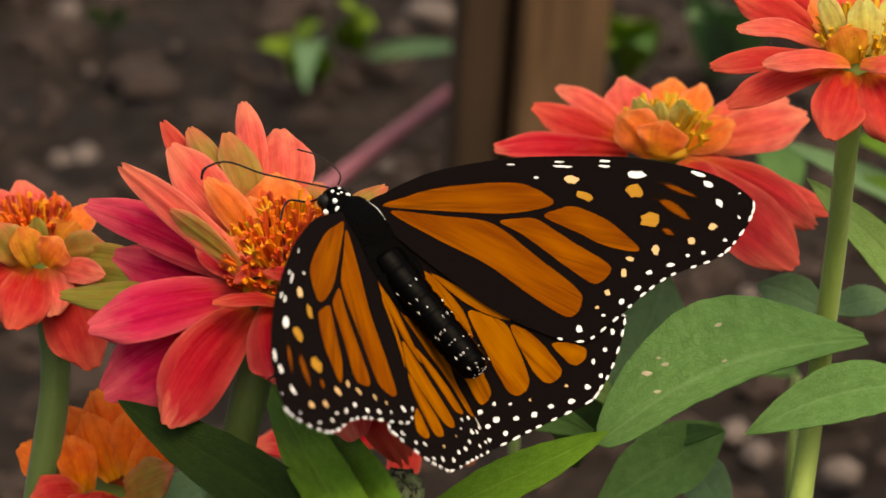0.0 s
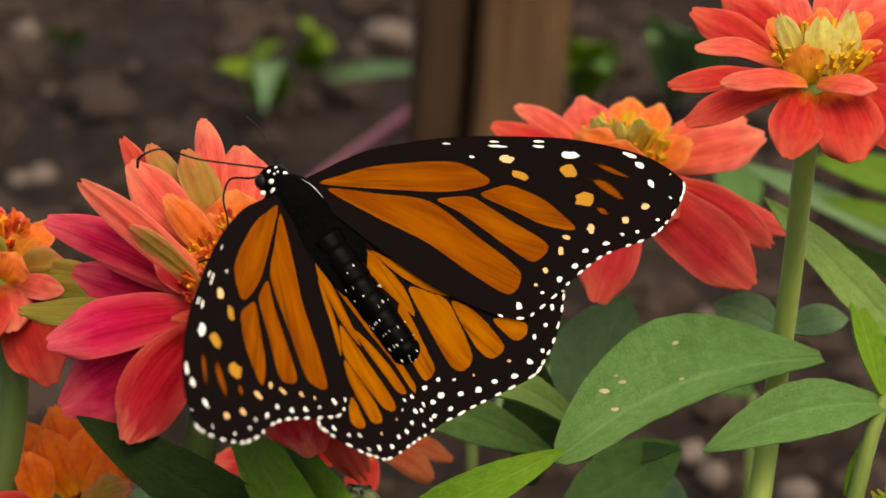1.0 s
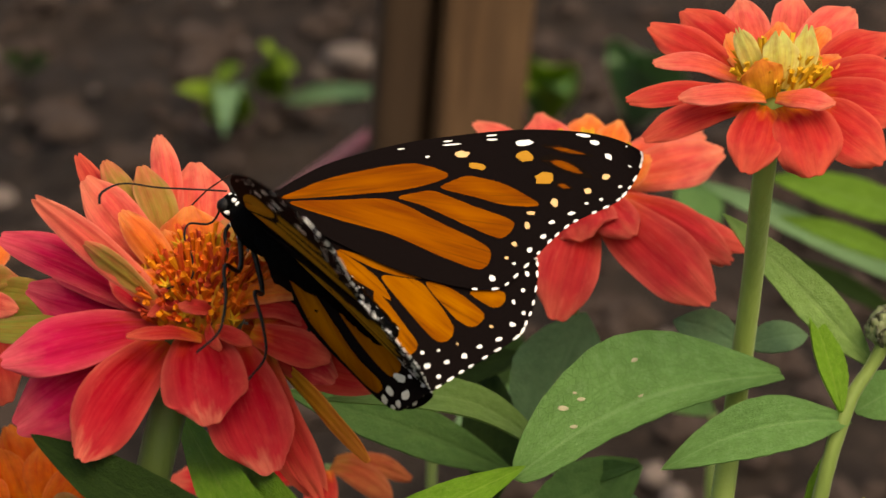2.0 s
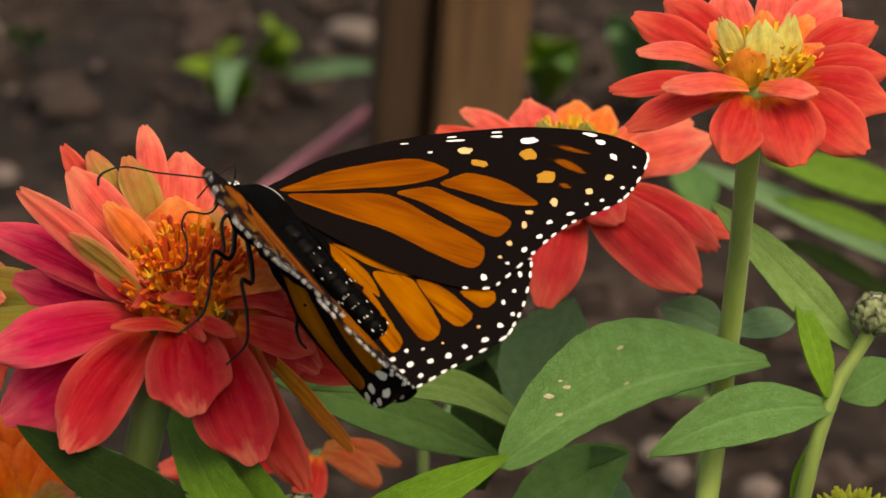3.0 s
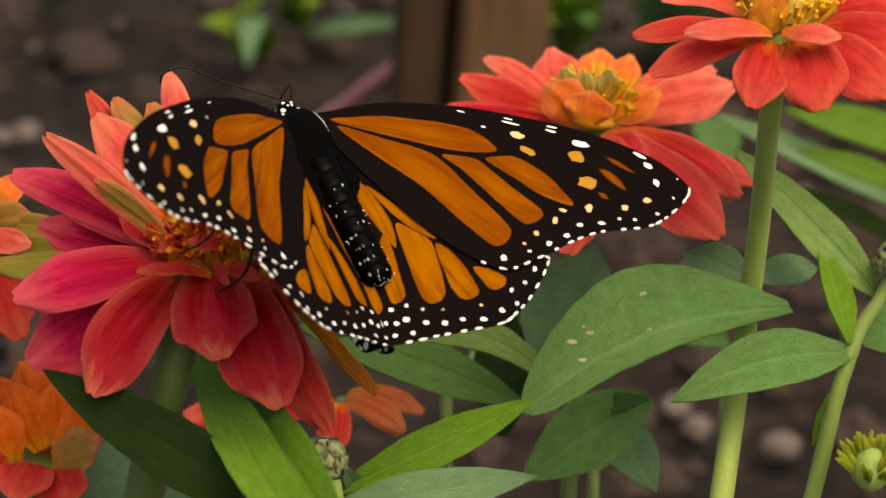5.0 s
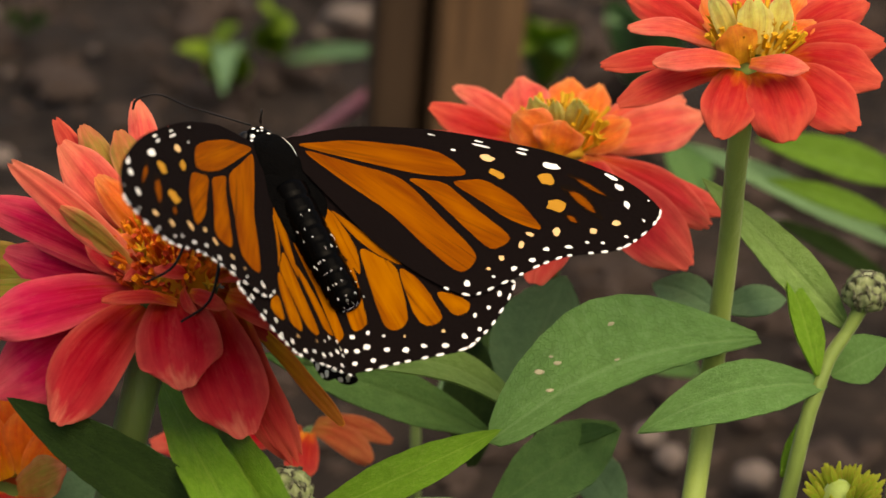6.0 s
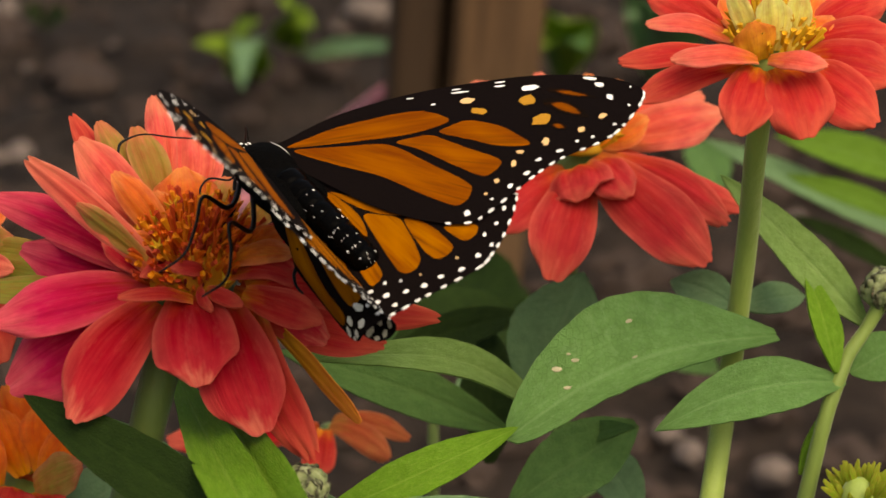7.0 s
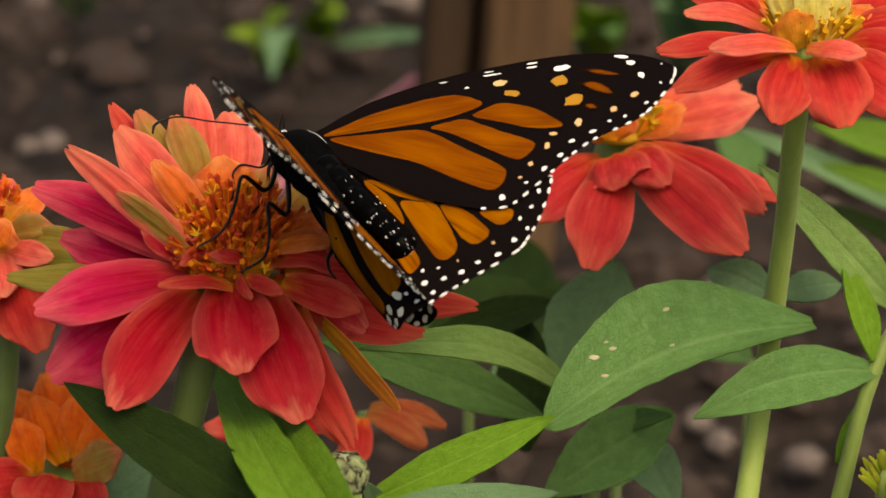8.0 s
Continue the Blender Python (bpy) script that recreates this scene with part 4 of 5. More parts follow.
# ---- branching plant at the right ----
side = thing("zinnia_bud", "green branching zinnia with a closed bud and lance leaves", "flower bud", group="buds")
tube("stem", side, [(-0.0047, -0.0729, -0.005), (0.0591, 0.0107, 0.2322), (0.0643, 0.0175, 0.2516), (0.0662, 0.0202, 0.255), (0.0692, 0.0229, 0.2583), (0.0714, 0.0245, 0.2618)], [0.0014, 0.0013, 0.0012, 0.0011, 0.0010, 0.0012], STEM_MID)
bud_head(side, (0.072, 0.0253, 0.2636), 0.0031, 2)
leaf(side, (0.0655, 0.0177, 0.252), (0.0363, 0.0058, 0.2501), 0.0089, LEAF, 0.05, 0.2, 0, 0.42, 0.06)
leaf(side, (0.0696, 0.0247, 0.2575), (0.0485, 0.0436, 0.2744), 0.0070, LEAF_LIGHT, 0.05, 0.25, 0, 0.35, 0.0)
leaf(side, (0.0641, 0.0173, 0.2536), (0.0606, 0.0312, 0.2643), 0.0049, LEAF_BRIGHT, 0.05, 0.3, 20, 0.4)
leaf(side, (0.0667, 0.02, 0.2522), (0.076, 0.0222, 0.2568), 0.0076, LEAF, 0.05, 0.2, 0, 0.4)
leaf(side, (0.0591, 0.0136, 0.2384), (0.0641, 0.0223, 0.2452), 0.0034, LEAF_BRIGHT, 0.05, 0.3, 20, 0.4)
tuft = part("young_head", ball_bm((0.0664, 0.0046, 0.2392), 0.0028, 0.0028, 0.0035, None, 12, 0.1), STEM, side, "opening yellow-green flower head of narrow upright bracts")
rng = random.Random(4)
for i in range(64):
    c0 = Vector((0.0668, 0.0046, 0.2385))
    a, r = rng.uniform(0, 6.28), math.sqrt(rng.uniform(0.02, 1.0))
    foot = c0 + Vector((math.cos(a) * r * 0.0030, math.sin(a) * r * 0.0030, 0.0012 - 0.001 * r))
    tip = foot + Vector((math.cos(a) * r * 0.0034 + rng.uniform(-0.0005, 0.0005), math.sin(a) * r * 0.003 + 0.0006, rng.uniform(0.0028, 0.0058) * (1.15 - 0.5 * r)))
    sc = petal(tuft, foot, tip, 0.0009, YOUNG, 0.08, 0.3, rng.uniform(-40, 40), 0.8)
    sc.name = "bract"

# ---- blurred blades behind the tall zinnia ----
grass = thing("leafy_plant", "bright green strap leaves of a plant behind the zinnias", "plant", group="leafy plants")
leaf(grass, (0.1147, 0.2095, 0.1854), (0.0625, 0.2013, 0.2152), 0.0063, LEAF_GREY, 0.04, 0.2, 0, 0.5)
leaf(grass, (0.1172, 0.2159, 0.199), (0.0783, 0.2016, 0.2157), 0.0091, LEAF_STRAP, 0.04, 0.2, 0, 0.5)
leaf(grass, (0.111, 0.1934, 0.1981), (0.078, 0.1796, 0.2159), 0.0055, LEAF_STRAP, 0.04, 0.2, 0, 0.5)
leaf(grass, (0.1122, 0.2063, 0.1785), (0.0819, 0.1944, 0.2003), 0.0048, LEAF_SHADED, 0.04, 0.2, 0, 0.5)
tube("stem", grass, [(0.1172, 0.2095, 0), (0.1172, 0.2095, 0.1854)], [0.003, 0.002], STEM)

weed = thing("leafy_plant", "dull green blurred leaves low behind the zinnias", "plant", group="leafy plants")
leaf(weed, (0.0618, 0.1445, 0.1879), (0.0523, 0.1643, 0.183), 0.0081, LEAF_MID, 0.06, 0.2, 0, 0.45)
leaf(weed, (0.0017, 0.1089, 0.2063), (-0.0092, 0.1304, 0.205), 0.0096, LEAF_MID, 0.06, 0.2, 0, 0.45)
leaf(weed, (0.008, 0.1063, 0.2006), (0.0225, 0.1286, 0.2011), 0.0086, LEAF_GREY, 0.06, 0.2, 0, 0.45)
leaf(weed, (0.0309, 0.0818, 0.1953), (0.0374, 0.1032, 0.1939), 0.0072, LEAF, 0.06, 0.2, 0, 0.45)
leaf(weed, (0.0728, 0.2509, 0.1795), (0.0716, 0.2935, 0.1762), 0.0110, LEAF_MID, 0.06, 0.2, 0, 0.45)
leaf(weed, (0.0235, 0.1665, 0.1891), (0.0020, 0.1973, 0.1829), 0.022, LEAF_SHADED, 0.06, 0.2, 0, 0.45)
leaf(weed, (0.0220, 0.1971, 0.1608), (0.0159, 0.2338, 0.1669), 0.020, LEAF_SHADED, 0.06, 0.2, 0, 0.45)
leaf(weed, (-0.0025, 0.1109, 0.2112), (0.0223, 0.1398, 0.2028), 0.016, LEAF_SHADED, 0.06, 0.2, 0, 0.45)
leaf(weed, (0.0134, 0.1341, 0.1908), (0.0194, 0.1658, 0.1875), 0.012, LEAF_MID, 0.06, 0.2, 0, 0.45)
leaf(weed, (-0.0095, 0.1435, 0.1872), (-0.0172, 0.1749, 0.1830), 0.012, LEAF_SHADED, 0.06, 0.2, 0, 0.45)
tube("stem", weed, [(0.0309, 0.0818, 0), (0.0309, 0.0818, 0.1953)], [0.0012, 0.0010], STEM_DARK)
tube("stem", weed, [(0.0048, 0.1063, 0), (0.0048, 0.1081, 0.2044)], [0.0012, 0.0010], STEM_DARK)
tube("stem", weed, [(0.0618, 0.1445, 0), (0.0618, 0.1445, 0.1879)], [0.0012, 0.0010], STEM_DARK)

# ---- orange zinnias at the left edge ----
left = thing("zinnia", "orange zinnia with olive inner petals", "flower", group="zinnias")
tube("stem", left, [(-0.1034, -0.0815, -0.005), (-0.0694, 0.0158, 0.2322), (-0.0664, 0.0243, 0.2529), (-0.0679, 0.0301, 0.2654)], [0.0026, 0.0024, 0.0023, 0.0026], STEM_DARK)
lh = part("flower_head", ball_bm((-0.0688, 0.0306, 0.2665), 0.0055, 0.0055, 0.0045, None, 16, 0.05), STEM, left)
disc(lh, (-0.0696, 0.0319, 0.2693), (0.0, -0.2, 0.97), 0.0046, 0.003, 120, 6, 21)
petal(lh, (-0.0705, 0.0233, 0.2699), (-0.0739, 0.024, 0.2761), 0.0059, OLIVE, 0.1, 0.3, 0, 0.5)
petal(lh, (-0.0683, 0.0223, 0.27), (-0.07, 0.0229, 0.2761), 0.0050, GOLD, 0.1, 0.3, 0, 0.5)
petal(lh, (-0.0664, 0.0214, 0.2704), (-0.064, 0.0213, 0.275), 0.0059, ORANGE, 0.12, 0.3, 0, 0.5)
petal(lh, (-0.0707, 0.0355, 0.2676), (-0.073, 0.0432, 0.2748), 0.0065, SALMON, 0.06, 0.2, 0)
petal(lh, (-0.0685, 0.0355, 0.2676), (-0.0669, 0.0423, 0.2726), 0.0069, SALMON, 0.06, 0.2, 0)
petal(lh, (-0.0665, 0.0335, 0.268), (-0.0614, 0.0399, 0.2722), 0.0048, ORANGE, 0.06, 0.2, 0)
petal(lh, (-0.072, 0.0355, 0.2676), (-0.0787, 0.0427, 0.2739), 0.0065, SALMON, 0.06, 0.2, 0)
petal(lh, (-0.0675, 0.0255, 0.2698), (-0.0681, 0.0262, 0.2761), 0.0029, SAGE, 0.1, 0.3, 0, 0.5)
petal(lh, (-0.0661, 0.0275, 0.2694), (-0.062, 0.0277, 0.2744), 0.0076, GOLD, 0.1, 0.3, 20, 0.5)
petal(lh, (-0.0665, 0.0272, 0.2686), (-0.0575, 0.0243, 0.2718), 0.0068, OLIVE, 0.1, 0.3, 20, 0.5)
petal(lh, (-0.0639, 0.027, 0.2682), (-0.0515, 0.019, 0.2696), 0.0080, SAGE, 0.1, 0.3, 10, 0.5)
petal(lh, (-0.0687, 0.0248, 0.2683), (-0.0708, 0.0137, 0.2635), 0.0084, CORAL, 0.12, 0.2, 0)
petal(lh, (-0.067, 0.0248, 0.2683), (-0.0649, 0.0164, 0.2644), 0.0075, SALMON, 0.12, 0.2, 0)
petal(lh, (-0.0648, 0.0265, 0.2671), (-0.0594, 0.0149, 0.2563), 0.0092, CORAL, 0.10, 0.2, 0)
petal(lh, (-0.0696, 0.025, 0.2687), (-0.0787, 0.0164, 0.2645), 0.0092, CORAL, 0.10, 0.2, 0)
petal(lh, (-0.0707, 0.0271, 0.2686), (-0.0814, 0.0249, 0.2688), 0.0084, CORAL, 0.10, 0.2, 0)
petal(lh, (-0.0663, 0.0259, 0.2683), (-0.0574, 0.0189, 0.2697), 0.0042, SALMON, 0.10, 0.2, 0)

low = thing("zinnia", "low orange zinnia with upright petals near the soil", "flower", group="zinnias")
tube("stem", low, [(-0.0547, 0.0363, -0.005), (-0.059, 0.0243, 0.214), (-0.0592, 0.0237, 0.2246)], [0.0026, 0.0024, 0.0024], STEM)
oh = part("flower_head", ball_bm((-0.0591, 0.0243, 0.2283), 0.0055, 0.0055, 0.0045, None, 16, 0.05), STEM, low)
disc(oh, (-0.0566, 0.0278, 0.2334), (0.0, -0.2, 0.97), 0.0060, 0.004, 120, 24, 31)
petal(oh, (-0.0562, 0.0248, 0.234), (-0.0624, 0.0335, 0.2433), 0.0079, FLAME, 0.06, 0.2, 0)
petal(oh, (-0.058, 0.0188, 0.2354), (-0.0626, 0.0249, 0.2438), 0.0061, FLAME, 0.06, 0.2, 0)
petal(oh, (-0.0546, 0.0188, 0.2354), (-0.0557, 0.0253, 0.2446), 0.0074, FLAME, 0.06, 0.2, 0)
petal(oh, (-0.0541, 0.0149, 0.2366), (-0.0487, 0.02, 0.2426), 0.0069, FLAME, 0.10, 0.2, 0, 0.5)
petal(oh, (-0.062, 0.0163, 0.2348), (-0.0646, 0.02, 0.2426), 0.0061, FLAME, 0.10, 0.2, 0, 0.5)
petal(oh, (-0.0555, 0.0128, 0.2368), (-0.0478, 0.0108, 0.2418), 0.0068, OLIVE, 0.10, 0.2, 0, 0.5)
petal(oh, (-0.0589, 0.0128, 0.2368), (-0.06, 0.0018, 0.2369), 0.0092, CORAL, 0.14, 0.2, 0)
petal(oh, (-0.0555, 0.0125, 0.236), (-0.0528, 0.0027, 0.234), 0.0084, CORAL, 0.14, 0.2, 0)
petal(oh, (-0.0617, 0.0142, 0.2351), (-0.0692, 0.0086, 0.2373), 0.0085, CORAL, 0.10, 0.2, 0)
petal(oh, (-0.0626, 0.0202, 0.2336), (-0.0726, 0.021, 0.2401), 0.0076, FLAME, 0.10, 0.2, 0)
petal(oh, (-0.0602, 0.0283, 0.2321), (-0.0679, 0.0359, 0.239), 0.0069, FLAME, 0.06, 0.2, 0)

far = thing("zinnia", "small fading orange zinnia low among the leaves", "flower", group="zinnias")
tube("stem", far, [(-0.0434, -0.0033, -0.005), (-0.0159, 0.0627, 0.2018), (-0.0139, 0.0675, 0.2168)], [0.0013, 0.0012, 0.0010], STEM_DARK)
rh = part("flower_head", ball_bm((-0.0135, 0.0692, 0.2157), 0.0016, 0.0016, 0.0014, None, 14, 0.05), STEM_DARK, far)
petal(rh, (-0.0123, 0.063, 0.2214), (0.0006, 0.0555, 0.2217), 0.0036, RUSTY, 0.12, 0.2, 0)
petal(rh, (-0.0127, 0.0609, 0.2215), (-0.0027, 0.0514, 0.2202), 0.0049, RUSTY, 0.10, 0.2, 0)
petal(rh, (-0.0156, 0.0607, 0.2211), (-0.021, 0.056, 0.2252), 0.0056, RUSTY, 0.10, 0.2, 0)
petal(rh, (-0.0146, 0.0587, 0.2216), (-0.0396, 0.0526, 0.2228), 0.0066, CRIMSON, 0.10, 0.2, 0)
petal(rh, (-0.0136, 0.0587, 0.2216), (-0.0152, 0.0481, 0.2178), 0.0056, CORAL, 0.10, 0.2, 0)


# ---- butterfly ----
MM = 0.000985  # a slightly small specimen: model millimetres


def loop_curve(points, steps=5, round_off=1.0, grow=1.0):
    """Closed smooth outline through a few corner points."""
    ps = [Vector((*q, 0)) for q in points]
    mid = sum(ps, Vector()) / len(ps)
    ps = [mid + (q - mid) * grow for q in ps]
    out, n = [], len(points)
    for i in range(n):
        a, b, c, d = (ps[(i + k - 1) % n] for k in range(4))
        for k in range(steps):
            t = k / steps
            m1, m2 = (c - a) * 0.5 * round_off, (d - b) * 0.5 * round_off
            out.append(b * (2 * t ** 3 - 3 * t * t + 1) + m1 * (t ** 3 - 2 * t * t + t) + c * (3 * t * t - 2 * t ** 3) + m2 * (t ** 3 - t * t))
    return out


def arch(x, y):
    """The wing's gentle camber, in millimetres."""
    return 0.15 * math.sin(min(math.hypot(x, y) / 50, 1.0) * math.pi)


def fold_line(y):
    return -0.6 - 4.6 * min(1.0, max(0.0, -y - 3) / 14)


def settle(x, y, kind):
    """Where a point of the flat wing comes to lie: the camber, and the hind wing's inner fold that hangs beside the body."""
    if kind == "hind" and x < fold_line(y):
        d = fold_line(y) - x
        bend, curl = 3.4, 1.35
        t = min(d / bend, curl)
        rest = max(0.0, d - bend * curl)
        return (fold_line(y) - bend * math.sin(t) - rest * math.cos(curl), y, arch(x, y) - bend * (1 - math.cos(t)) - rest * math.sin(curl))
    return (x, y, arch(x, y))


def slab(outline, side, half, lift=0.0, rings=5, jag=0.0, seed=0, kind="fore"):
    """A thin plate over the wing's camber: top face, rim and underside, each with its own material slot."""
    rng = random.Random(seed)
    n = len(outline)
    cen = sum(outline, Vector()) / n
    far_end = max(outline, key=lambda q: q.length)
    along = far_end.normalized()
    across = Vector((-along.y, along.x, 0))
    pts = [q + (q - cen).normalized() * rng.uniform(-jag, jag) for q in outline]
    bm = bmesh.new()
    uv = bm.loops.layers.uv.new("UVMap")
    rim_map = bm.loops.layers.uv.new("Rim")
    share = {}
    skins = []

    def plant(w, s):
        x, y, z = settle(w.x, w.y, kind)
        e = 0.02
        ax, ay, az = settle(w.x + e, w.y, kind)
        out = Vector((-(az - z), 0, ax - x)).normalized() * (s * half)
        return bm.verts.new((side * (x + out.x) * MM, y * MM, (z + out.z + lift) * MM))
    for s in (1, -1):
        skin = [[None] * n for _ in range(rings + 1)]
        for r in range(1, rings + 1):
            for i, q in enumerate(pts):
                w = cen.lerp(q, r / rings)
                skin[r][i] = plant(w, s)
                share[skin[r][i]] = r / rings
        c = plant(cen, s)
        share[c] = 0.0
        skins.append((skin, c))

    def face(vs, slot):
        f = bm.faces.new(vs)
        f.material_index = slot
        f.smooth = True
        for l in f.loops:
            w = Vector((l.vert.co.x * side / MM, l.vert.co.y / MM, 0))
            l[uv].uv = (w.dot(across) * 0.05, w.dot(along) * 0.05)
            l[rim_map].uv = (share[l.vert], 0.0)
    for k, (skin, c) in enumerate(skins):
        for i in range(n):
            j = (i + 1) % n
            face((skin[1][i], skin[1][j], c), k)
            for r in range(1, rings):
                face((skin[r][i], skin[r + 1][i], skin[r + 1][j], skin[r][j]), k)
    for i in range(n):
        j = (i + 1) % n
        face((skins[0][0][rings][i], skins[0][0][rings][j], skins[1][0][rings][j], skins[1][0][rings][i]), 2)
        for k in (0, 1):
            bm.edges.get((skins[k][0][rings][i], skins[k][0][rings][j])).smooth = False
    return bm


def oval(x, y, rx, ry, turn=0.0, n=14, wob=0.12):
    rng = random.Random(int(x * 91 + y * 37))
    out = []
    for k in range(n):
        a = 2 * math.pi * k / n
        r = 1 + rng.uniform(-wob, wob)
        u, v = rx * r * math.cos(a), ry * r * math.sin(a)
        out.append(Vector((x + u * math.cos(turn) - v * math.sin(turn), y + u * math.sin(turn) + v * math.cos(turn), 0)))
    return out


FORE_EDGE = [(-1.1, 0.5), (2, 0.4), (5.1, 0), (9.9, -1.2), (18.6, -5.2), (26.5, -10.2), (34, -15.8), (40.5, -22.8), (42.9, -28.4), (41.7, -30.5), (37.3, -32.4), (33.8, -32.6), (28, -31.2), (23.5, -31.2), (17.4, -32.0), (12.6, -31.9), (8.5, -27.5), (4.5, -20.4), (1.5, -11.8), (-0.9, -3.7)]
HIND_EDGE = [(-1.8, -2.5), (3.6, -10), (8.6, -19.9), (14.1, -27.6), (19.7, -31.2), (18.9, -33.3), (15.1, -36.6), (12.3, -38.2), (9.7, -39.1), (4.1, -38.5), (0.3, -38.0), (-3.5, -37.6), (-7.4, -36.8), (-10.4, -35.2), (-11.8, -31.8), (-11.8, -26), (-11.2, -17), (-8.6, -9), (-2.5, -3)]
# the orange fields between the veins
COSTAL_CELL = [(0.5, -1.0), (3.9, -1.7), (7.6, -2.9), (13, -5.7), (18.1, -9.2), (20.2, -13.2), (18.9, -13.7), (13.5, -11.1), (6.8, -6.1)]
LONG_CELL = [(0.9, -2.2), (6.3, -6.6), (11.5, -11.4), (14, -18.7), (16.1, -25.6), (15.2, -27.7), (12.8, -27.9), (10.3, -22.6), (7.7, -15.6), (3.9, -8.7)]
MIDDLE_CELL = [(12.5, -11.8), (15, -12.9), (17, -14.5), (19.1, -19.5), (21.5, -24.8), (20.9, -26.2), (18.4, -26.2), (16.5, -21.8), (14.2, -15.2)]
OUTER_CELL = [(18, -14.6), (20.2, -14.9), (22.3, -15.9), (24.9, -20), (26.2, -25.8), (22.9, -23), (20, -18.2)]
DISCAL_CELL = [(-1.3, -9.5), (0.7, -12.1), (1.5, -15.4), (1.9, -18.6), (1.5, -21.5), (0.8, -23.2), (0.1, -20.6), (-0.5, -17.9), (-1.2, -14)]
FORE_CELLS = [
    ("cell", WING_ORANGE, COSTAL_CELL),
    ("cell", WING_ORANGE, LONG_CELL),
    ("cell", WING_ORANGE, MIDDLE_CELL),
    ("cell", WING_ORANGE, OUTER_CELL),
    ("cell", WING_RUST, [(33.2, -18.8), (34.9, -20.2), (36.5, -22.8), (37.7, -25.4), (36, -23.7), (34.2, -21.2)]),
    ("cell", WING_RUST, [(31.5, -20.3), (33.2, -21), (34.5, -23.5), (34.9, -26.1), (34.7, -27.6), (33.3, -25.8), (32.1, -23.3)]),
    ("cell", WING_RUST, [(30, -24.5), (31.4, -25.4), (31.5, -27.2), (30.3, -26.2)]),
]
HIND_CELLS = [
    ("cell", WING_GOLD, DISCAL_CELL),
    ("cell", WING_GOLD, [(1.0, -12.4), (3.0, -15.7), (4.8, -19.2), (6.7, -23.7), (4.6, -21.6), (2.5, -17.8)]),
    ("cell", WING_GOLD, [(2.4, -19.6), (4.4, -21.6), (5.8, -24.1), (4.9, -29.9), (4.0, -32.5), (2.1, -33.1), (1.0, -31.5), (1.6, -24.4)]),
    ("cell", WING_GOLD, [(6.1, -24.6), (7.6, -26), (8.5, -29), (8.8, -33), (7.9, -34), (6.2, -33.8), (5.4, -31.4)]),
    ("cell", WING_GOLD, [(9.6, -29.6), (11.5, -30.6), (13, -32.5), (12.4, -33.7), (10.6, -33.8), (9.8, -32)]),
    ("cell", WING_GOLD, [(0.3, -20.6), (0.2, -24), (-0.5, -28), (-1.1, -30.8), (-3.1, -31.2), (-2.9, -27), (-1.3, -22.5)]),
    ("cell", WING_GOLD, [(-2.0, -9.8), (-1.7, -14), (-2.6, -20), (-4.3, -27), (-4.7, -31.5), (-7.0, -31.8), (-6.6, -25), (-4.2, -14)]),
    ("cell", WING_GOLD, [(-4.8, -9), (-7.6, -11), (-10.0, -18), (-11.1, -25), (-11.1, -30.6), (-8.7, -31.4), (-8.3, -26), (-6.4, -17)]),
]

# pale spots of the upper side: centre, half length, half width, turn
FORE_TAN = [(24.0, -12.5, 1.17, 0.64, 2.5), (36.3, -28.7, 0.75, 0.52, 2.9), (32.8, -28.7, 0.61, 0.60, 0.7), (28.0, -27.0, 0.80, 0.65, 1.0), (24.4, -26.1, 0.74, 0.35, 2.4), (22.6, -27.2, 0.71, 0.42, 1.0), (19.2, -28.2, 0.52, 0.46, 1.0), (16.9, -29.1, 0.32, 0.26, 2.6)]
FORE_AMBER = [(24.2, -15.4, 1.54, 0.64, 2.2), (30.3, -18.6, 1.45, 1.09, 2.1), (29.7, -23.1, 1.54, 1.28, 2.6)]
COSTAL_WHITE = [(31.7, -16.9, 1.59, 0.62, 2.5), (18.2, -6.0, 0.70, 0.12, 2.5), (24.0, -9.5, 0.80, 0.14, 2.5), (23.9, -10.2, 1.54, 0.19, 2.5), (29.2, -12.9, 0.89, 0.19, 2.5), (28.8, -13.5, 0.89, 0.21, 2.5), (20.1, -9.5, 0.42, 0.19, 2.5), (38.8, -21.6, 1.21, 0.31, 2.2), (39.1, -23.5, 0.79, 0.45, 2.1), (38.9, -26.5, 0.80, 0.47, -1.7), (42.0, -27.0, 0.19, 0.17, 2.6)]
FORE_WHITE = [(40.0, -29.7, 0.33, 0.16, 1.7), (36.6, -31.2, 0.35, 0.26, 2.6), (33.2, -31.0, 0.35, 0.26, 2.6), (31.2, -30.1, 0.35, 0.24, 2.6), (28.5, -29.9, 0.60, 0.33, 2.6), (25.5, -29.1, 0.56, 0.35, 2.6), (23.0, -30.0, 0.51, 0.42, 2.6), (20.1, -30.3, 0.51, 0.42, 3.1), (17.0, -30.5, 0.35, 0.23, 2.6), (13.2, -30.2, 0.61, 0.56, 1.0)]
HIND_TAN = [(8.1, -35.5, 0.29, 0.27, 2.6), (2.9, -34.4, 0.22, 0.17, 1.0)]
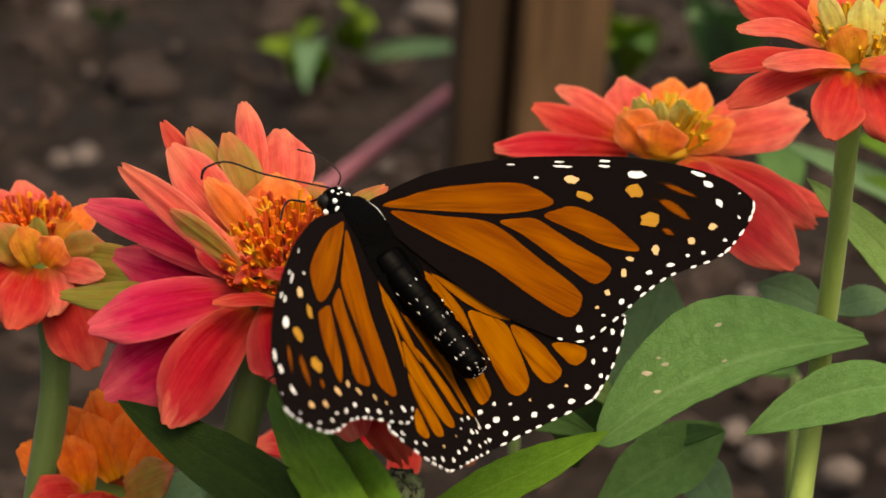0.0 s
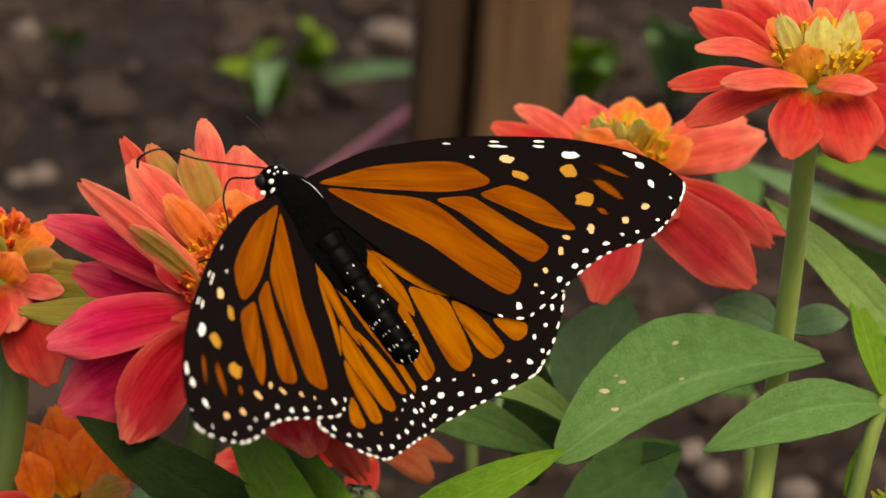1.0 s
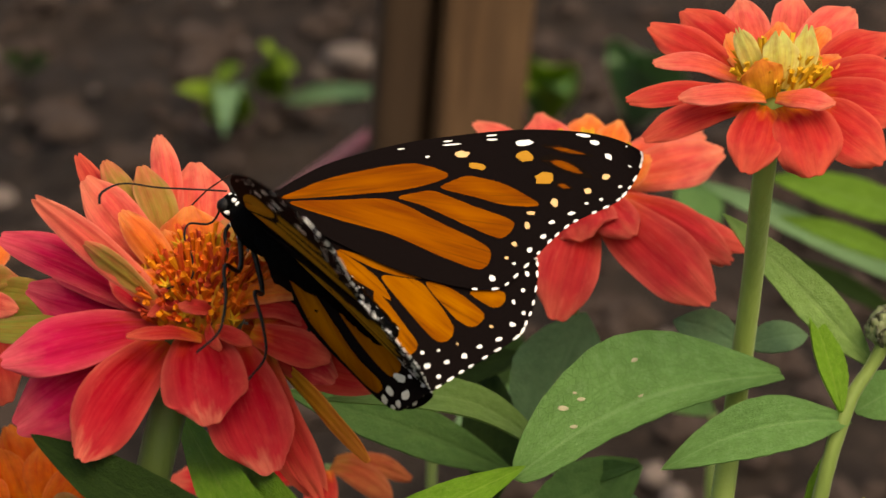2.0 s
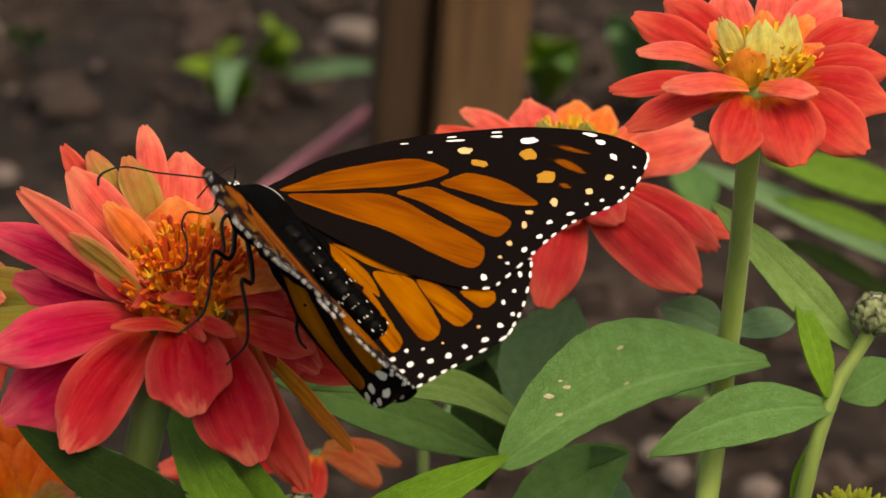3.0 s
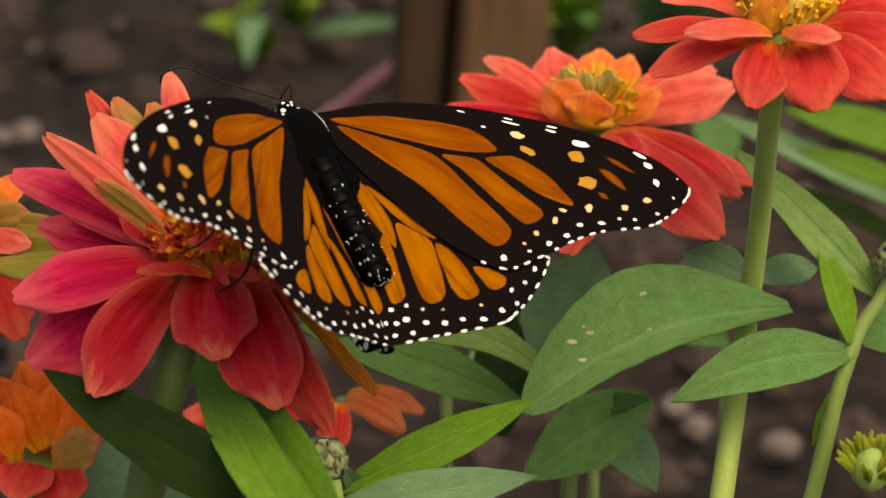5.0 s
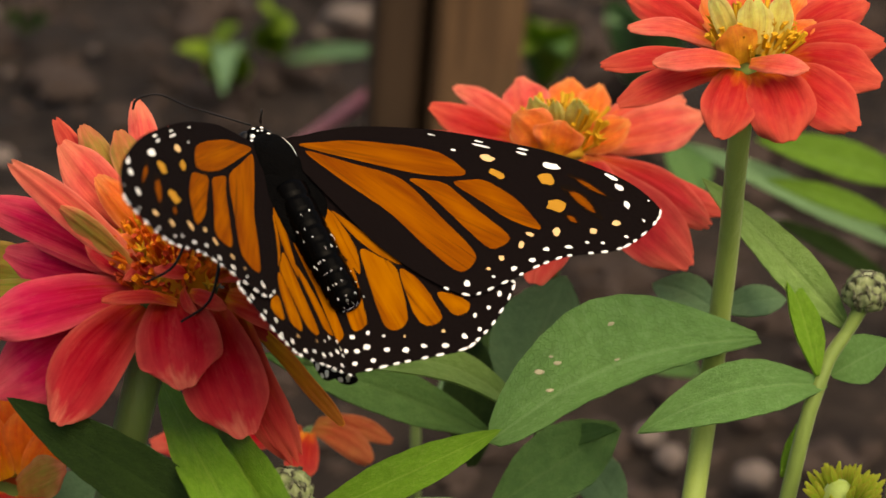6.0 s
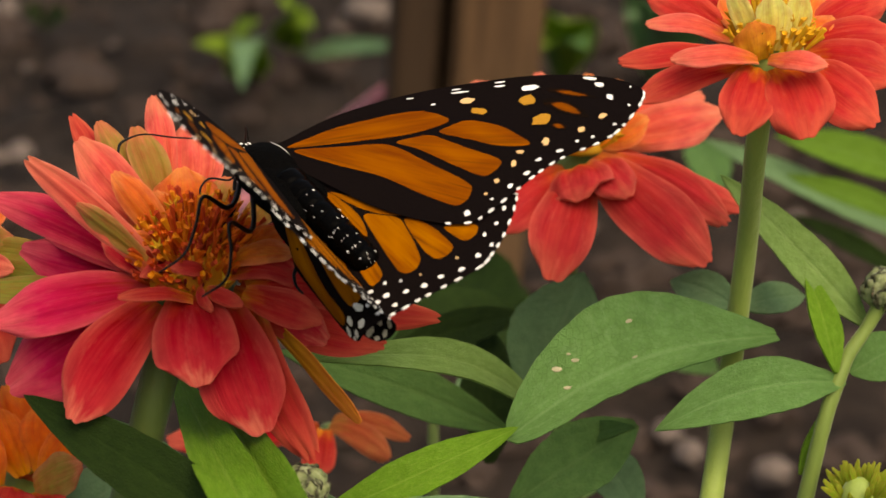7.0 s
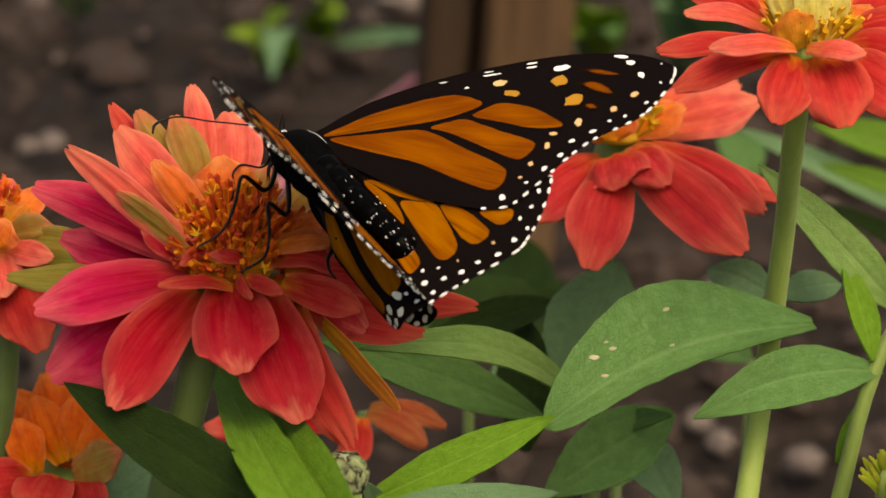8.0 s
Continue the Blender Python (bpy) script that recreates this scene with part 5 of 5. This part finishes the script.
HIND_WHITE = [(17.4, -32.7, 0.54, 0.32, 1.0), (15.2, -34.2, 0.37, 0.36, 0.8), (13.0, -34.7, 0.44, 0.29, 1.0), (12.8, -36.9, 0.42, 0.34, 1.0), (10.4, -37.2, 0.49, 0.46, 2.6), (7.5, -37.6, 0.56, 0.39, 2.6), (4.8, -36.7, 0.44, 0.37, 2.6), (2.3, -36.4, 0.49, 0.48, 0.8), (-0.1, -35.5, 0.49, 0.39, 2.6), (-2.4, -34.2, 0.53, 0.51, 2.6), (-1.5, -32.2, 0.36, 0.34, 2.6), (0.3, -33.4, 0.27, 0.19, 2.6)]
FOLD_WHITE = [(-3.7, -32.1, 0.46, 0.41, 2.6), (-3.9, -34.3, 0.46, 0.41, 2.6), (-5.2, -33.8, 0.3, 0.4, 0), (-4.8, -36.0, 0.4, 0.33, 0), (-2.4, -36.4, 0.4, 0.35, 0)]

LOBE_WHITE = [(-6.3, -33.0, 0.55, 0.9, 0.2), (-7.4, -35.2, 0.7, 0.6, 0.3), (-8.6, -33.0, 0.5, 0.75, 0), (-9.2, -35.0, 0.6, 0.45, 0.4), (-10.7, -32.6, 0.75, 0.6, 0), (-10.6, -34.3, 0.35, 0.5, 0.5)]


def build_wing(parent, kind, side, lift):
    edge = FORE_EDGE if kind == "fore" else HIND_EDGE
    cells = FORE_CELLS if kind == "fore" else HIND_CELLS
    spots = ((FORE_TAN, TAN), (FORE_AMBER, AMBER), (COSTAL_WHITE, WHITE), (FORE_WHITE, WHITE)) if kind == "fore" else ((HIND_TAN, TAN), (HIND_WHITE, WHITE), (FOLD_WHITE, WHITE))
    outline = loop_curve(edge, 6)
    w = part(kind + "_wing", slab(outline, side, 0.05, lift, 26, 0, 0, kind), [BLACK, BLACK, BLACK], parent)
    for i, (name, colour, pts) in enumerate(cells):
        under = BLACK if colour is WING_RUST else OCHRE
        part(name, slab(loop_curve(pts, 6, 0.9, 1.0), side, 0.08, lift, 8, 0.06, i + 5, kind), [colour, under, BLACK], w)
    for group, colour in spots:
        for x, y, rx, ry, turn in group:
            part("spot", slab(oval(x, y, rx * 0.84, ry * 0.84, turn, 12, 0.2), side, 0.095, lift, 2, 0, 0, kind), [colour, WHITE, BLACK], w)
            if kind == "hind":
                part("spot", slab(oval(x, y, rx * 1.5, ry * 1.6, turn, 12, 0.2), side, 0.04, lift - 0.065, 2, 0, 0, kind), [WHITE, WHITE, BLACK], w, "larger white spot of the underside")
    if kind == "hind":
        for x, y, rx, ry, turn in LOBE_WHITE:
            part("spot", slab(oval(x, y, rx, ry, turn, 12, 0.2), side, 0.1, lift, 3, 0, 0, kind), [CREAM_SPOT, CREAM_SPOT, CREAM_SPOT], w, "cream spot of the folded inner lobe")
    # white fringe dashes on the outer margin
    first, last, n, half = (50, 93, 19, 0.52) if kind == "fore" else (25, 66, 15, 0.58)
    rng = random.Random(n + side)
    for k in range(n):
        i = first + (last - first) * (k + rng.uniform(-0.15, 0.15)) / (n - 1)
        a, b = outline[int(i) % len(outline)], outline[(int(i) + 1) % len(outline)]
        q = a.lerp(b, i - int(i)) * 0.997
        d = b - a
        part("fringe_spot", slab(oval(q.x, q.y, half * rng.uniform(0.6, 1.2), 0.17, math.atan2(d.y, d.x)), side, 0.09, lift, 2, 0, 0, kind), [WHITE, WHITE, WHITE], w)
    return w


fly = thing("butterfly", "orange and black butterfly with white-spotted wing edges feeding on a zinnia", "butterfly")
part("thorax", ball_bm((0, -2.8 * MM, -1.0 * MM), 4.5 * MM, 6.0 * MM, 3.5 * MM, None, 28, 0.08), FUR, fly)
part("hair_coat", ball_bm((0, -9.4 * MM, -0.2 * MM), 5.2 * MM, 7.6 * MM, 2.5 * MM, None, 24, 0.25), FUR, fly, "short black hair over the wing roots")


ROOT = Vector((0, -7.0 * MM, 0.3 * MM))  # where the abdomen joins


def abdomen_bm():
    bm = bmesh.new()
    rings = []
    n = 60
    for i in range(n + 1):
        u = i / n
        y = -7.5 - 21.0 * u
        r = (2.9 - 0.6 * u) * math.sqrt(max(0.0, 1 - max(0, (u - 0.9) / 0.105) ** 2)) * (1 - 0.06 * (math.cos(u * 8 * 2 * math.pi) > 0.8))
        z = 0.35 - 0.4 * u
        rings.append([bm.verts.new((r * math.cos(a) * MM, y * MM, (z + r * 0.95 * math.sin(a)) * MM)) for a in np.linspace(0, 6.2832, 18, endpoint=False)])
    for a, b in zip(rings, rings[1:]):
        for j in range(18):
            bm.faces.new((a[j], a[(j + 1) % 18], b[(j + 1) % 18], b[j]))
    bm.faces.new(rings[0])
    bm.faces.new(rings[-1])
    bmesh.ops.translate(bm, verts=bm.verts, vec=-ROOT)
    return bm


abdomen = part("abdomen", abdomen_bm(), GLOSS, fly)
rng = random.Random(11)
for i in range(8):
    u = 0.28 + 0.095 * i
    y, r, z = -7.5 - 21.0 * u, 2.9 - 0.6 * u, 0.35 - 0.4 * u
    for a in range(12, 176, 11):
        a += rng.uniform(-4, 4)
        if rng.random() < (0.22 if i > 2 else 0.12) + (0.25 if a > 115 or a < 50 else 0.0):
            q = Vector((r * math.cos(radians(a)), y + rng.uniform(-0.25, 0.25), z + r * 0.95 * math.sin(radians(a))))
            part("pale_fleck", ball_bm(q * MM - ROOT, rng.uniform(0.04, 0.10) * MM, rng.uniform(0.10, 0.30) * MM, 0.05 * MM, Matrix.Rotation(radians(90 - a), 3, "Y"), 6), WHITE, abdomen)
for i in range(26):
    a, b = radians(rng.uniform(-30, 210)), rng.uniform(0.0, 0.9)
    q = Vector((2.0 * b * math.cos(a), -28.1 + 0.7 * b * b, -0.05 + 2.0 * b * math.sin(a)))
    part("tail_hair", tube_bm([q * MM - ROOT, (q + Vector((0.1 * math.cos(a), -0.5, 0.1 * math.sin(a)))) * MM - ROOT], [0.00007, 0.00003], 4, 2), WHITE if rng.random() < 0.6 else FUR, abdomen)
# thin white line modelled as the glossy highlight along the thorax
tube("highlight_stripe", fly, [Vector((1.7, 0.9, 1.75)) * MM, Vector((2.4, -0.9, 2.0)) * MM, Vector((2.7, -2.9, 1.95)) * MM], [0.00002, 0.00006, 0.00002], WHITE, 5)
fly_head = part("head", ball_bm((0, 3.3 * MM, -2.2 * MM), 2.2 * MM, 2.1 * MM, 2.0 * MM, None, 22, 0.06), FUR, fly)
for s in (-1, 1):
    part("eye", ball_bm((s * 1.6 * MM, 3.9 * MM, -2.1 * MM), 1.0 * MM, 1.1 * MM, 1.1 * MM, None, 14), SHELL, fly_head)
    for x, y, z, r in ((0.6, 4.6, 0.05, 0.24), (1.2, 3.2, 0.2, 0.36), (0.3, 3.9, 0.45, 0.16), (1.9, 1.7, 0.75, 0.5), (2.5, 2.6, -1.2, 0.35), (3.1, 0.6, -1.4, 0.4), (3.3, -1.4, -2.0, 0.45), (3.0, -3.4, -2.1, 0.4), (2.7, 0.4, 1.0, 0.2)):
        part("white_spot", ball_bm((s * x * MM, (y - 0.2) * MM, (z - 0.7) * MM), r * 1.3 * MM, r * 1.15 * MM, r * 0.8 * MM, None, 8, 0.3, seed=int(x * 10)), WHITE, fly_head)
tube("antenna", fly, [(-0.8 * MM, 5.0 * MM, -0.5 * MM), Vector((-7.1, 11, -3.2)) * MM, Vector((-11.3, 15.8, -5.8)) * MM, Vector((-13, 15.8, -7)) * MM, Vector((-13.4, 15, -7.8)) * MM], [0.00014, 0.00013, 0.00014, 0.00023, 0.00018], SHELL, 6)
tube("antenna", fly, [(0.8 * MM, 5.0 * MM, -0.5 * MM), Vector((0.3, 5.1, 1.1)) * MM, Vector((4.7, 11, -5.8)) * MM, Vector((8.5, 15.5, -14.1)) * MM], [0.00011, 0.0001, 0.00011, 0.00014], SHELL, 6)


def leg(points):
    tube("leg", fly, [Vector(q) * MM for q in points], [0.00042, 0.00034, 0.00028, 0.00023, 0.00019, 0.00015], SHELL, 8)


leg([(-1.5, 1.0, -1.8), (-8, -6.7, -3.5), (-12.4, -7.1, -1), (-15.5, -11.5, -2.8), (-17.8, -14, -5.2), (-21.2, -14.3, -7.8)])
leg([(-1.5, -1.0, -2.0), (-5.5, -10.1, -5.3), (-10.8, -12.3, -2.2), (-12.3, -16.6, -4), (-14.5, -20.1, -5.5), (-18.7, -21.8, -6.8)])
leg([(-1.0, -8.0, -2.5), (-0.4, -15.8, -7.2), (-2.1, -17.8, -7.9), (-2.3, -19.5, -8.6), (-1.7, -20.4, -9.1)])
leg([(1.2, 1.0, -1.8), (-1.7, 1.9, -4.7), (-3.1, -1.6, -7.2), (-7.1, -4.8, -8.5)])
tube("proboscis", fly, [Vector((-0.4, 5.0, -2.2)) * MM] + [Vector(q) * MM for q in ((0.2, 6.2, -7.8), (-2.3, 7.5, -8.2), (-4.3, 6.1, -8.6), (-6, 2.4, -9), (-8.7, -0.7, -10), (-12.1, 0, -11.2))], [0.00018, 0.00016, 0.00016, 0.00015, 0.00013], SHELL, 6, "thin dark feeding tube")

WINGS = {}
for s in (-1, 1):
    WINGS["fore", s] = build_wing(fly, "fore", s, 0.25)
    WINGS["hind", s] = build_wing(fly, "hind", s, -0.25)


def wing_pose(side, flap, sweep):
    return (Matrix.Translation((side * 3.24 * MM, 0, 1.33 * MM)) @ pose(0, 0, 0, 0, -side * flap, 0)
            @ pose(0, 3 * MM, 0, 0, 0, side * sweep) @ Matrix.Translation((0, -3 * MM, 0)))


# seconds; place; turn; flap of left and right wings; sweep of left and right fore wings
FLIGHT = [
    (0, -0.0193, -0.0072, 0.2912, 44.6, -1.5, 45.1, 29.3, 36.5, 6.2, 2.5),
    (0.5, -0.0181, -0.0081, 0.2938, 51.4, -3.0, 40.9, 28.5, 19.9, 10.6, 1.3),
    (1, -0.0221, -0.0084, 0.2972, 46.0, -11.5, 40.1, 32.3, 16.1, 7.1, 1.4),
    (1.2, -0.0208, -0.0053, 0.2963, 47.5, -10.7, 41.6, 35.4, 24.8, 10.4, 1.9),
    (1.3, -0.0201, -0.0008, 0.2948, 37.1, -2.6, 39.5, 34.5, 22.7, 7.2, 1.9),
    (1.4, -0.0207, -0.0018, 0.2958, 31.7, -2.5, 43.9, 41.1, 18.0, 7.0, 0.7),
    (1.5, -0.0215, -0.0011, 0.2948, 27.8, -0.7, 46.0, 38.9, 27.1, 5.2, 0.0),
    (1.7, -0.0220, -0.0009, 0.2939, 21.7, 4.0, 50.6, 45.0, 32.7, 0.0, -0.4),
    (2.8, -0.0187, -0.0042, 0.2964, 31.7, 7.6, 44.5, 31.6, 28.3, 3.1, 1.6),
    (3, -0.0194, -0.0044, 0.2957, 24.0, 9.8, 45.4, 35.2, 35.7, 1.5, 0.1),
    (3.2, -0.0195, -0.0014, 0.2937, 24.4, 7.6, 42.3, 40.1, 39.3, 1.5, 0.4),
    (3.5, -0.0175, 0.0001, 0.2946, 32.8, 2.6, 35.5, 40.1, 15.4, 6.9, 0.7),
    (3.7, -0.0183, -0.0025, 0.2940, 34.5, -1.6, 32.4, 35.1, 14.0, 7.4, 2.2),
    (4, -0.0174, -0.0027, 0.2963, 30.6, 2.1, 28.7, 45.4, 31.9, 2.3, 2.1),
    (4.2, -0.0173, -0.0011, 0.2959, 31.6, -0.3, 28.0, 42.5, 27.3, 4.7, 1.8),
    (5.3, -0.0161, -0.0016, 0.2978, 32.1, 10.5, 31.4, 28.7, 16.3, 7.0, 3.5),
    (5.5, -0.0160, -0.0005, 0.2976, 32.5, 10.4, 31.4, 34.7, 20.8, 6.0, 2.8),
    (6, -0.0162, -0.0001, 0.2973, 31.8, 5.6, 27.5, 39.0, 17.3, 3.8, 2.4),
    (6.5, -0.0165, 0.0008, 0.2974, 32.3, 4.8, 27.7, 38.9, 19.3, 3.7, 1.8),
    (6.7, -0.0179, -0.0005, 0.2963, 22.8, 7.7, 27.6, 32.7, 26.5, 1.3, 0.9),
    (6.9, -0.0199, 0.0005, 0.2947, 12.6, 10.0, 28.9, 28.1, 37.9, -2.0, -0.5),
    (7, -0.0198, 0.0024, 0.2948, 13.0, 9.2, 32.6, 38.6, 35.4, -1.5, -0.4),
    (7.2, -0.0202, 0.0045, 0.2941, 12.5, 9.5, 32.0, 38.4, 38.2, -2.5, -0.4),
    (7.5, -0.0203, 0.0025, 0.2950, 13.7, 11.6, 33.4, 35.3, 41.2, -3.2, -0.4),
    (8, -0.0202, 0.0030, 0.2948, 13.0, 14.2, 34.2, 34.7, 43.6, -3.2, -0.6),
]

# seconds; pitch and yaw of the abdomen
ABDOMEN = [
    (0, -11.0, 2.5),
    (0.5, -8.5, 3.0),
    (1.3, 3.0, 3.0),
    (1.5, 3.0, 2.0),
    (3, 2.5, 4.5),
    (3.5, -3.0, 2.5),
    (3.7, -1.0, 1.5),
    (6, -4.0, 4.0),
    (7, 0.0, 6.5),
    (7.5, 0.0, 6.5),
    (8, 0.0, 6.5),
]


def motions():
    walk(fly, [(r[0], pose(*r[1:7])) for r in FLIGHT])
    walk(abdomen, [(t, Matrix.Translation(ROOT) @ pose(0, 0, 0, rx, 0, rz)) for t, rx, rz in ABDOMEN])
    for s, flap, sweep in ((-1, 7, 9), (1, 8, 10)):
        walk(WINGS["fore", s], [(r[0], wing_pose(s, r[flap], r[sweep])) for r in FLIGHT])
        walk(WINGS["hind", s], [(r[0], wing_pose(s, r[flap], 0.6 * r[sweep])) for r in FLIGHT])


motions()
